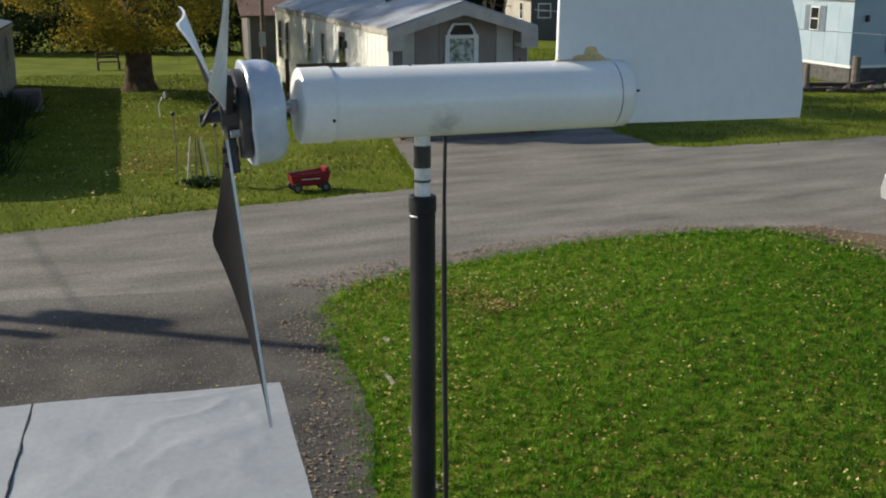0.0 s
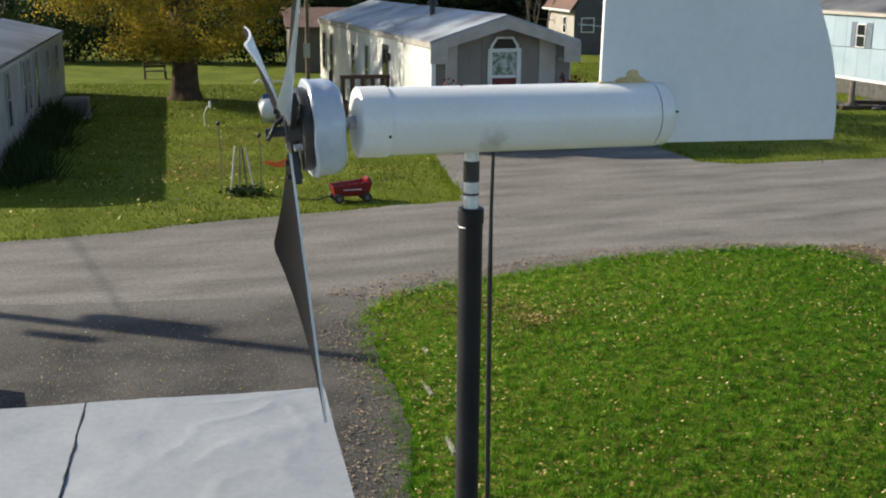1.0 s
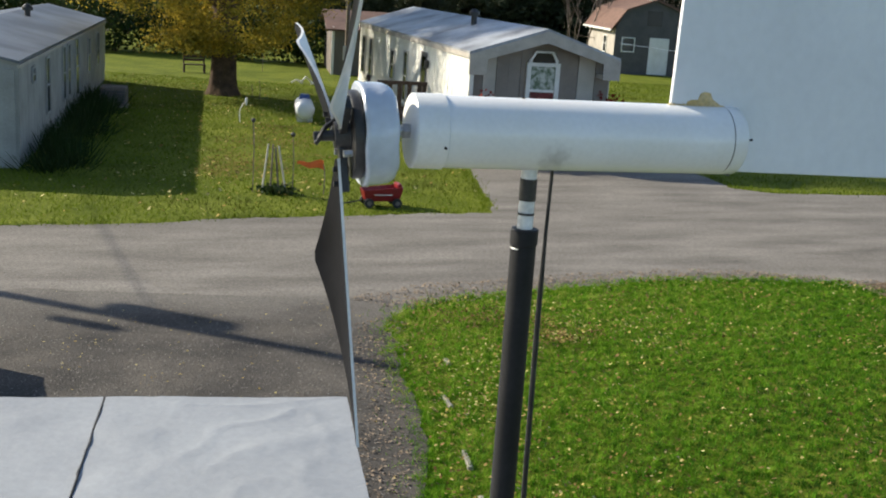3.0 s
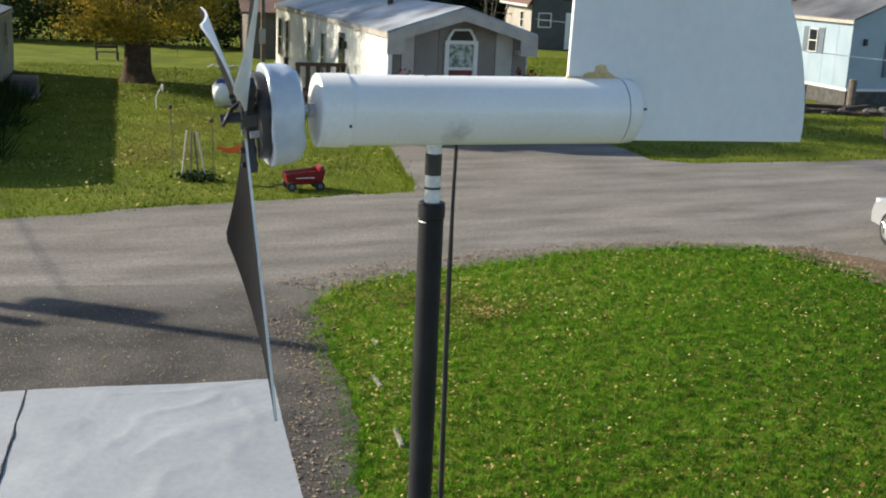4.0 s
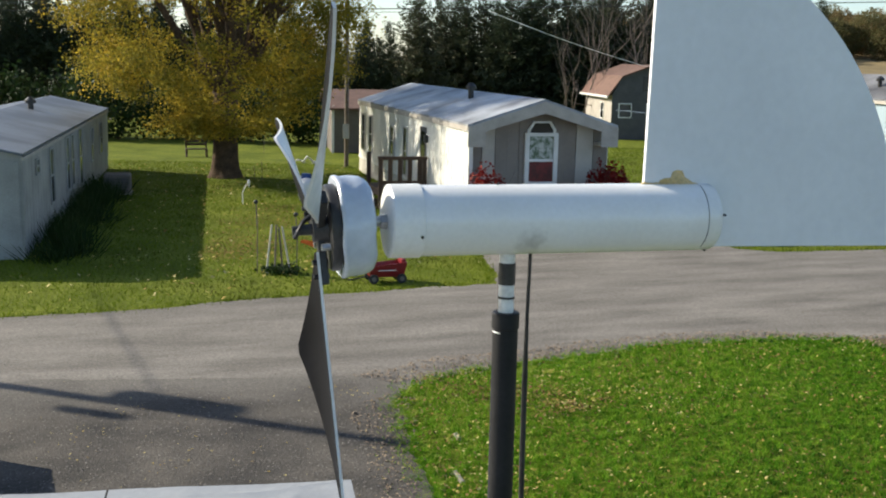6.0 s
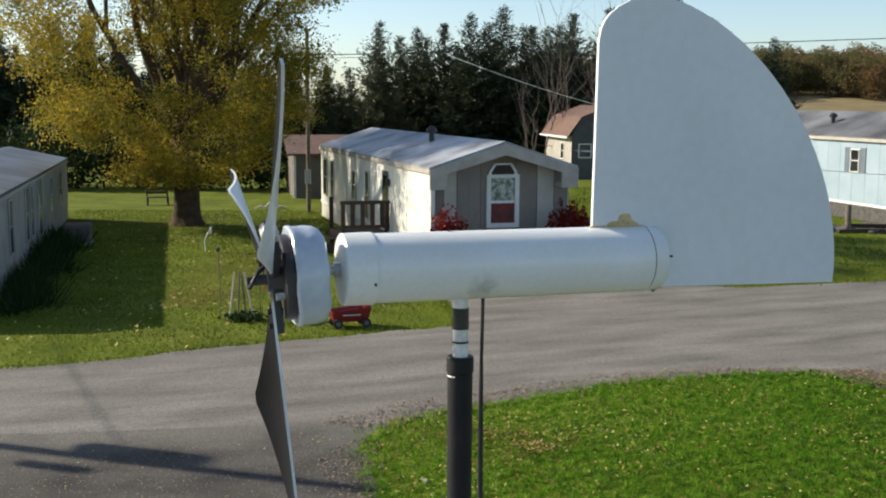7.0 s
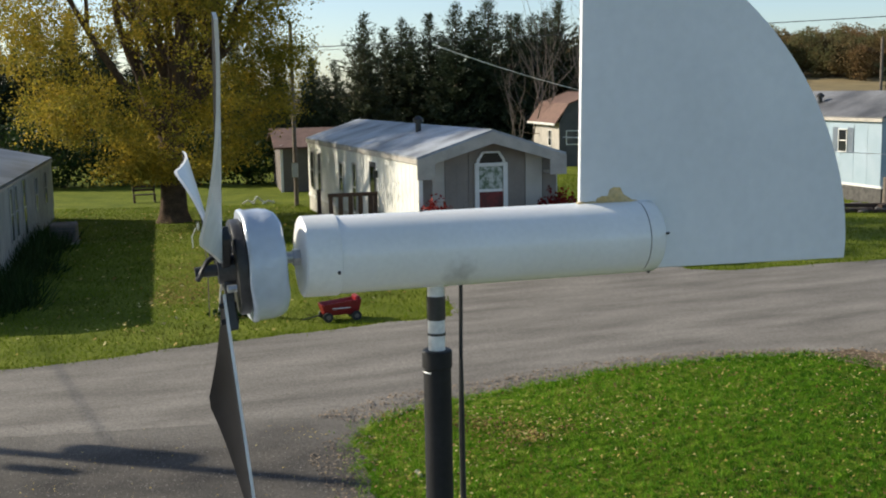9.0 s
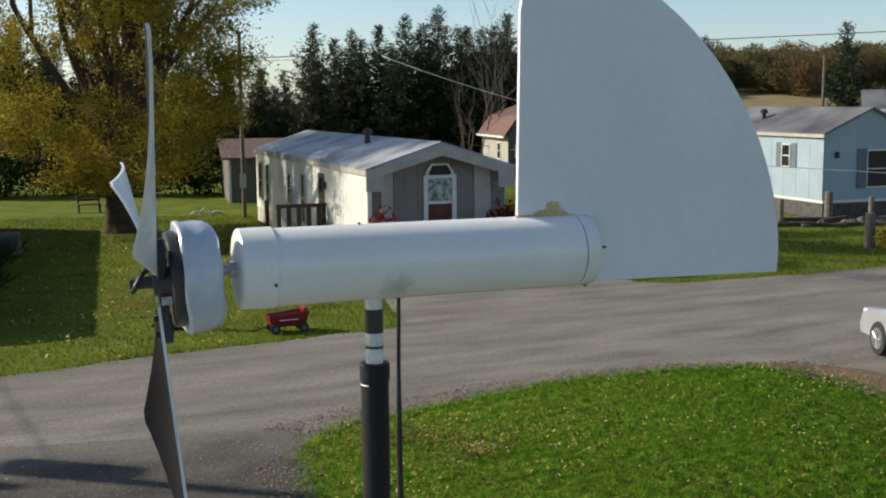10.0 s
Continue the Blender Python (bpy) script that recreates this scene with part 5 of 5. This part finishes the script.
# ---- far woods and field ----
def far_hill():
    bm = bmesh.new()
    nx, ny = 60, 16
    grid = []
    for j in range(ny + 1):
        row = []
        for i in range(nx + 1):
            x, y = -260 + 760 * i / nx, 122 + 378 * j / ny
            row.append(bm.verts.new((x, y, hill_z(x, y))))
        grid.append(row)
    for j in range(ny):
        for i in range(nx):
            bm.faces.new((grid[j][i], grid[j][i + 1], grid[j + 1][i + 1], grid[j + 1][i]))
    return tagged(part("far_hill", bm, FIELD, None, "", True), "tan dry field rising to a wooded hill", "hill", kind="structure")


def hill_z(x, y):
    f = min(1, max(0, (y - 130) / 190))
    g = min(1, max(0, (x + 40) / 120))
    return -0.6 + (0.25 + 0.75 * g) * 12.5 * f * f * (3 - 2 * f) + 1.5 * f * noise.noise((x * 0.01, y * 0.01, 0))


far_hill()
n = 430
wx, wy = RNG.uniform(20, 230, n), RNG.uniform(218, 262, n)
near = wy > 226 + 6 * np.sin(wx * 0.05) + 4 * np.sin(wx * 0.17 + 1)
wx, wy = wx[near], wy[near]
tall = RNG.uniform(6.6, 9.4, len(wx))
leaf = []
for x, y, h in zip(wx, wy, tall):
    k = 2600
    c = RNG.normal(0, 1, (k, 3))
    c /= np.linalg.norm(c, axis=1)[:, None]
    c = c[(c[:, 1] < 0.2) & (c[:, 2] > -0.9)]
    c *= RNG.uniform(0.72, 1.0, len(c))[:, None] * (1 + 0.09 * np.sin(5 * c[:, 0] + x) + 0.09 * np.sin(6 * c[:, 2] + y))[:, None]
    leaf.append(c * (h * 0.46, h * 0.46, h * 0.52) + (x, y, hill_z(x, y) + h * 0.48))
leaf = leaf_quads(np.concatenate(leaf), 0.50, 0.0, 1.2).reshape(-1, 4, 3)[:, :3].reshape(-1, 3)
tagged(raw("far_woods", leaf, 3, AUTUMN), "distant autumn woods in rust and dull green", "woods", kind="stuff")


# ---- poles and wires ----
def utility_pole(name, x, y, h, r, label, cans=0, box_at=None):
    t = thing(name, pose(x, y, 0), label, "utility pole")
    bm = bmesh.new()
    rod(bm, (0, 0, 0), (0, 0, h), r, r * 0.75, 14)
    part("pole", bm, POLE_WOOD, t, "", True)
    for k in range(cans):
        bm = bmesh.new()
        dx, dz = ((0.30, h - 2.3), (-0.5, h - 2.5))[k]
        fat = (1.0, 0.55)[k]
        lathe(bm, [(dz, 0.20 * fat), (dz + 0.04, 0.24 * fat), (dz + 0.9 * fat, 0.24 * fat), (dz + 0.96 * fat, 0.1 * fat)], 16, 'Z')
        for v in bm.verts:
            v.co += Vector((dx * 0.325, dx * 0.945, 0))
        part("transformer", bm, STEEL, t, "grey transformer can", True)
    if box_at:
        part("meter_box", boxes(((-0.14, -0.2, box_at), (0.12, -r, box_at + 0.6)), bevel=0.02), STEEL, t, "grey meter box")
    return t


utility_pole("service_pole", -4.5, 46.6, 7.6, 0.095, "weathered service pole with grey meter box", box_at=1.2)
utility_pole("utility_pole", 36.4, 84.0, 8.0, 0.13, "weathered utility pole near the far field")
utility_pole("utility_pole", -16.6, 18.4, 9.1, 0.15, "utility pole with transformers that shades the lane", cans=2)


def wire(pts, sag, r, label, mat=None):
    t = thing("overhead_wire", pose(*pts[0]), label, "wire", "overhead wires")
    bm = bmesh.new()
    line = []
    for a, b in zip(pts, pts[1:]):
        for k in range(17):
            f = k / 16
            p = Vector(a).lerp(Vector(b), f)
            p.z -= sag * 4 * f * (1 - f)
            if not line or (p - line[-1]).length > 1e-4:
                line.append(p)
    tube(bm, [p - Vector(pts[0]) for p in line], r, 5)
    part("wire", bm, mat or CABLE, t)


wire([(-60, 57, 7.35), (-4.5, 57, 6.95), (70, 57, 10.2)], 0.25, 0.022, "thin dark overhead wire above the homes")
wire([(-60, 57.3, 6.5), (1.6, 57.1, 6.95)], 0.3, 0.012, "thin dark overhead wire above the homes")
wire([(-60, 57, 9.9), (3, 57, 10.2), (70, 57, 11.7)], 0.2, 0.016, "thin dark overhead wire above the homes")
wire([(1.6, 57, 7.0), (11.6, 66.9, 4.3)], 0.15, 0.018, "pale service wire sloping to the barn shed", NECK)
wire([(-16.6, 18.4, 7.3), (-26.0, 40.5, 7.3)], 0.2, 0.015, "thick service cable from the transformer pole")
wire([(4.55, 31.5, 3.3), (24.0, 30.6, 2.0)], 0.05, 0.010, "pale thin line past the blue home", NECK)
wire([(36.4, 84.0, 7.2), (70, 78, 6.8)], 0.3, 0.014, "thin dark wire from the far pole")


# ---- yard things ----
def wagon(x, y, rz):
    t = thing("garden_wagon", pose(x, y, 0, 0, 0, rz), "red plastic pull wagon parked on the grass", "wagon")
    bm = bmesh.new()
    lo = [(-0.36, -0.17), (0.36, -0.17), (0.36, 0.17), (-0.36, 0.17)]
    outer = [[(x0, y0, 0.13) for x0, y0 in lo], [(x0 * 1.18, y0 * 1.25, 0.34 + (0.10 if x0 > 0 else 0.02)) for x0, y0 in lo]]
    inner = [[(x0 * 1.12, y0 * 1.12, 0.34 + (0.10 if x0 > 0 else 0.02)) for x0, y0 in lo], [(x0 * 0.93, y0 * 0.85, 0.17) for x0, y0 in lo]]
    rings = [[bm.verts.new(p) for p in ring] for ring in outer + inner]
    for a, b in zip(rings, rings[1:]):
        for k in range(4):
            bm.faces.new((a[k], a[(k + 1) % 4], b[(k + 1) % 4], b[k]))
    bm.faces.new(rings[0][::-1])
    bm.faces.new(rings[-1])
    bmesh.ops.bevel(bm, geom=bm.edges[:], offset=0.02, segments=2, affect='EDGES')
    part("tub", bm, RED_PAINT, t, "red tub", True)
    part("seat_back", boxes(((0.30, -0.17, 0.38), (0.40, 0.17, 0.50)), bevel=0.03), RED_PAINT, t)
    part("side_strip", boxes(((-0.2, -0.216, 0.27), (0.18, -0.2, 0.285))), TRIM, t, "pale strip of worn marking")
    for wx in (-0.30, 0.30):
        for wy in (-0.20, 0.20):
            bm = bmesh.new()
            rod(bm, (wx, wy - 0.035, 0.10), (wx, wy + 0.035, 0.10), 0.10, 0.10, 20)
            tyre = part("wheel", bm, RUBBER, t, "black wheel", True)
            bm = bmesh.new()
            rod(bm, (wx, wy - 0.04, 0.10), (wx, wy + 0.04, 0.10), 0.05, 0.05, 14)
            part("hubcap", bm, SHED_WALL, tyre, "dull hub")
    bm = bmesh.new()
    tube(bm, [(-0.40, 0, 0.14), (-0.55, 0, 0.10), (-0.80, 0.02, 0.06)], 0.014, 8)
    part("handle", bm, BLACK_METAL, t, "black pull handle")


wagon(-1.36, 22.75, 18)


def trellis(x, y):
    t = thing("plant_trellis", pose(x, y, 0), "leaning stakes tied over a small garden bed", "trellis")
    for k, (a, b) in enumerate((((-0.22, 0, 0), (-0.10, 0, 1.05)), ((-0.05, 0.05, 0), (0.0, 0, 1.05)), ((0.14, 0, 0), (0.05, 0, 1.0)), ((0.28, 0.1, 0), (0.12, 0, 1.02)))):
        bm = bmesh.new()
        rod(bm, a, b, 0.022, 0.02, 7)
        part("stake", bm, CREAM if k in (0, 3) else POLE_WOOD, t)
    c = RNG.normal(0, 1, (240, 3)) * (0.22, 0.16, 0.05) + (0.05, 0, 0.07)
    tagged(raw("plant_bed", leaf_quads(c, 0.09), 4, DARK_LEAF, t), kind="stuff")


trellis(-3.75, 23.4)


def stake_rod(x, y, h, label, ball=False, flag=False):
    t = thing("garden_stake", pose(x, y, 0), label, "garden stake", "garden stakes")
    bm = bmesh.new()
    tube(bm, [(0, 0, 0), (0.01, 0, h * 0.6), (-0.02, 0, h)], 0.012, 6)
    part("rod", bm, POLE_WOOD, t)
    if ball:
        bm = bmesh.new()
        bmesh.ops.create_icosphere(bm, subdivisions=2, radius=0.05, matrix=Matrix.Translation((-0.02, 0, h)))
        part("finial", bm, BLACK_METAL, t, "dark knob", True)
    if flag:
        bm = bmesh.new()
        n = 8
        g = [[bm.verts.new((-0.02 - 0.58 * i / n, 0.03 * math.sin(i), h - 0.02 + side * (0.10 - 0.07 * i / n) + 0.02 * math.sin(i * 1.1))) for i in range(n + 1)] for side in (1, -1)]
        for i in range(n):
            bm.faces.new((g[0][i], g[0][i + 1], g[1][i + 1], g[1][i]))
        got = bmesh.ops.extrude_face_region(bm, geom=bm.faces[:])
        for v in got["geom"]:
            if isinstance(v, bmesh.types.BMVert):
                v.co.y += 0.012
        part("pennant", bm, ORANGE, t, "orange pennant")


stake_rod(-4.15, 23.3, 1.55, "thin dark garden stake in the yard", True)
stake_rod(-3.30, 23.3, 1.3, "thin dark garden stake in the yard", True)
stake_rod(-2.66, 23.6, 0.66, "garden stake with a small orange pennant", flag=True)
stake_rod(-7.1, 41.0, 0.7, "short stake in the grass by the maple")
stake_rod(-7.4, 41.1, 0.5, "short stake in the grass by the maple")
stake_rod(-8.9, 52.0, 1.5, "bird feeder post far across the yard", True)


def ornament(x, y):
    t = thing("garden_ornament", pose(x, y, 0), "small white garden ornament on a curved stem", "ornament")
    bm = bmesh.new()
    tube(bm, [(-0.12, 0, 0), (-0.14, 0, 0.35), (-0.02, 0, 0.62)], 0.02, 6)
    part("stem", bm, TRIM, t)
    bm = bmesh.new()
    lathe(bm, [(-0.03, 0.08), (-0.015, 0.12), (0.015, 0.12), (0.03, 0.08)], 16)
    for v in bm.verts:
        v.co += Vector((0.06, 0, 0.66))
    part("wheel_head", bm, TRIM, t, "pale round head", True)


ornament(-6.4, 34.2)


def propane(x, y, rz):
    t = thing("propane_tank", pose(x, y, 0, 0, 0, rz), "white propane tank with a blue lid on the grass", "tank")
    bm = bmesh.new()
    prof = [(-0.7 - 0.16 * math.cos(a), 0.30 * math.sin(a)) for a in np.linspace(0.12, math.pi / 2, 7)]
    prof += [(0.7 + 0.16 * math.sin(a), 0.30 * math.cos(a)) for a in np.linspace(0.0, math.pi / 2 - 0.12, 7)]
    lathe(bm, prof, 32)
    for v in bm.verts:
        v.co.z += 0.42
    part("shell", bm, WHITE_PAINT, t, "white tank shell", True)
    bm = bmesh.new()
    rod(bm, (0, 0, 0.68), (0, 0, 0.84), 0.18, 0.15, 20)
    part("lid", bm, BLUE_PAINT, t, "blue valve lid", True)
    for dx in (-0.5, 0.5):
        part("foot", boxes(((dx - 0.05, -0.25, 0), (dx + 0.05, 0.25, 0.22))), STEEL, t)


propane(-4.75, 35.8, 100)


def bench(x, y):
    t = thing("garden_bench", pose(x, y, 0, 0, 0, 20) @ Matrix.Scale(0.8, 4), "dark wooden garden bench under the maple", "bench")
    for z in (0.42, 0.62, 0.82):
        part("slat", boxes(((-0.6, 0.2 if z > 0.5 else -0.2, z), (0.6, 0.24 if z > 0.5 else 0.2, z + (0.12 if z > 0.5 else 0.05)))), DECK_WOOD, t)
    for dx in (-0.55, 0.55):
        for dy in (-0.18, 0.2):
            part("leg", boxes(((dx - 0.04, dy - 0.04, 0), (dx + 0.04, dy + 0.04, 0.9 if dy > 0 else 0.42))), DECK_WOOD, t)


bench(-11.5, 49.5)


def lawn_toy(x, y):
    t = thing("lawn_clutter", pose(x, y, 0), "pile of pale clutter on the grass", "clutter")
    bm = bmesh.new()
    for k, (dx, hh) in enumerate(((-0.5, 0.16), (-0.1, 0.3), (0.35, 0.12))):
        tube(bm, [(dx - 0.2, 0, 0.03), (dx, 0.1 * k, hh), (dx + 0.28, 0.2, 0.05)], 0.045, 6)
    part("pieces", bm, TRIM, t)


lawn_toy(-6.2, 47.6)


def air_unit(x, y, rz):
    t = thing("air_conditioner", pose(x, y, 0, 0, 0, rz), "grey air conditioning unit beside the shaded wall", "air conditioner")
    body = part("case", boxes(((-0.42, -0.4, 0.05), (0.42, 0.4, 0.66)), bevel=0.06), SHED_WALL, t)
    for k in range(5):
        part("louvre", boxes(((-0.36, -0.415, 0.14 + k * 0.085), (0.36, -0.401, 0.19 + k * 0.085))), DARK_WALL, body)
    part("pad", boxes(((-0.45, -0.45, 0.0), (0.45, 0.45, 0.05))), PEBBLE_PALE, t)


air_unit(-9.5 + 1.05 - 0.21 * 12.2, 24.2 + 0.978 * 12.2, 12)


# ---- low fence and stones by the blue home ----
def fence():
    t = thing("wooden_fence", pose(17.0, 37.5, 0, 0, 0, 0), "weathered post and rail fence before the blue home", "fence")
    spots = [(-1.25, 2.2), (1.1, 3.4), (2.4, 2.6), (-0.8, -4.0), (3.8, 3.0), (6.5, 2.5)]
    for k, (x, y) in enumerate(spots):
        bm = bmesh.new()
        h = (1.0, 1.15, 1.0, 1.1, 1.0, 1.0)[k]
        rod(bm, (x, y, 0), (x, y, h), 0.17 if k in (1, 3) else 0.11, 0.15 if k in (1, 3) else 0.1, 10)
        part("post", bm, POLE_WOOD, t)
    bm = bmesh.new()
    rod(bm, (-0.8, -4.0, 0.95), (2.0, -4.4, 1.12), 0.05, 0.05, 7)
    part("rail", bm, POLE_WOOD, t)


fence()
random.seed(6)
for k in range(34):
    x, y = 16.6 + random.uniform(-1.6, 4.0), 40.6 + random.uniform(-1.2, 0.6)
    s = random.uniform(0.10, 0.26)
    t = thing("rock", pose(x, y, 0, 0, 0, random.uniform(0, 360)), "dark rough stone in the bank by the blue home", "rock", "bank stones")
    bm = bmesh.new()
    bmesh.ops.create_icosphere(bm, subdivisions=2, radius=s)
    for v in bm.verts:
        v.co.x *= 1.5
        v.co *= 1 + 0.6 * noise.noise(v.co * 3 / s + Vector((k, 0, 0)))
        v.co.z = v.co.z * 0.6 + s * 0.3
    part("stone", bm, STONE_AND_SHADE, t)


random.seed(16)
for x, y, rz, length, lift in ((16.2, 39.6, 12, 1.9, 0.0), (17.3, 39.2, -20, 1.5, 0.0), (17.9, 39.9, 35, 1.7, 0.14), (18.9, 39.4, 5, 2.2, 0.0), (16.9, 40.2, -8, 2.1, 0.12), (19.9, 39.0, -28, 1.4, 0.0)):
    t = thing("timber", pose(x, y, lift, 0, 0, rz), "dark weathered timber lying among the bank stones", "timber", "old timbers")
    bm = boxes(((-length / 2, -0.09, 0.0), (length / 2, 0.09, 0.14)), bevel=0.012)
    for v in bm.verts:
        v.co.z += 0.02 * noise.noise((v.co.x * 2 + x, y, 2))
    part("beam", bm, DECK_WOOD, t)


# ---- cars ----
def car(name, x, y, rz, paint, label):
    """A small saloon; its nose points along local -x."""
    t = thing(name, pose(x, y, 0, 0, 0, rz), label, "car")
    side = [(-2.15, 0.30), (-2.2, 0.48), (-2.12, 0.68), (-1.85, 0.80), (-1.0, 0.92), (-0.35, 1.32), (0.1, 1.43), (0.85, 1.42), (1.45, 1.10), (2.05, 1.02), (2.18, 0.85), (2.2, 0.5), (2.1, 0.28)]
    bm = bmesh.new()
    rows = []
    for fy in (-1.0, -0.96, -0.8, 0.0, 0.8, 0.96, 1.0):
        row = []
        for px, pz in side:
            w = 0.86 if pz <= 0.93 else 0.86 * (1 - 0.42 * (pz - 0.93))
            zz = pz if abs(fy) < 0.9 else 0.3 + (pz - 0.3) * (0.985 if abs(fy) < 0.99 else 0.93)
            nose = 1 - 0.04 * abs(fy) ** 3 * (1 if abs(px) > 1.8 else 0)
            row.append(bm.verts.new((px * nose, fy * w, zz)))
        rows.append(row)
    for a, b in zip(rows, rows[1:]):
        for k in range(len(side)):
            bm.faces.new((a[k], a[(k + 1) % len(side)], b[(k + 1) % len(side)], b[k]))
    bm.faces.new(rows[0])
    bm.faces.new(rows[-1][::-1])
    part("body", bm, paint, t, "", True)
    for sy in (-1, 1):
        for pts, nm in (([(-0.75, 0.98), (-0.28, 1.29), (0.28, 1.35), (0.28, 0.98)], "side_window"), ([(0.36, 0.98), (0.36, 1.35), (0.82, 1.33), (1.18, 1.06), (1.1, 0.98)], "side_window")):
            bm = bmesh.new()
            a = [bm.verts.new((px, sy * (0.87 - 0.36 * (pz - 0.93)), pz)) for px, pz in pts]
            b = [bm.verts.new((px, sy * (0.80 - 0.36 * (pz - 0.93)), pz)) for px, pz in pts]
            bm.faces.new(a)
            bm.faces.new(b[::-1])
            for k in range(len(a)):
                bm.faces.new((a[k], a[(k + 1) % len(a)], b[(k + 1) % len(a)], b[k]))
            part(nm, bm, GLASS, t, "dark side window")
        for wx in (-1.35, 1.3):
            bm = bmesh.new()
            lathe(bm, [(-0.10, 0.24), (-0.10, 0.29), (-0.07, 0.315), (0.07, 0.315), (0.10, 0.29), (0.10, 0.24)], 28)
            bmesh.ops.transform(bm, matrix=pose(wx, sy * 0.79, 0.315, 0, 0, 90), verts=bm.verts)
            wheel = part("wheel", bm, RUBBER, t, "black tyre", True)
            bm = bmesh.new()
            rod(bm, (wx, sy * 0.80, 0.315), (wx, sy * 0.90, 0.315), 0.21, 0.2, 20)
            for k in range(5):
                a = 2 * math.pi * k / 5
                rod(bm, (wx, sy * 0.905, 0.315), (wx + 0.17 * math.cos(a), sy * 0.905, 0.315 + 0.17 * math.sin(a)), 0.02, 0.02, 6)
            part("rim", bm, STEEL, wheel, "grey wheel rim")
        part("headlight", boxes(((-2.17, sy * 0.62 - 0.17, 0.60), (-1.98, sy * 0.62 + 0.17, 0.74)), bevel=0.03), LENS, t, "clear headlight")
        part("tail_light", boxes(((2.05, sy * 0.66 - 0.14, 0.72), (2.19, sy * 0.66 + 0.14, 0.9)), bevel=0.02), RED_PAINT, t, "red tail light")
        part("mirror", boxes(((-0.72, sy * 0.95 - 0.09, 0.95), (-0.55, sy * 0.95 + 0.09, 1.08)), bevel=0.03), paint, t)
    bm = bmesh.new()
    v = [bm.verts.new(p) for p in ((-0.98, -0.68, 0.945), (-0.98, 0.68, 0.945), (-0.38, 0.60, 1.325), (-0.38, -0.60, 1.325))]
    f = bm.faces.new(v)
    got = bmesh.ops.extrude_face_region(bm, geom=[f])
    for q in got["geom"]:
        if isinstance(q, bmesh.types.BMVert):
            q.co += Vector((-0.03, 0, 0.02))
    part("windscreen", bm, GLASS, t, "dark windscreen")


car("parked_car", 10.42, 17.9, 270, SILVER, "silver saloon car parked at the lane side")
car("parked_car", -7.75, 10.8, 20, DARK_PAINT, "dark saloon car parked on the gravel drive")
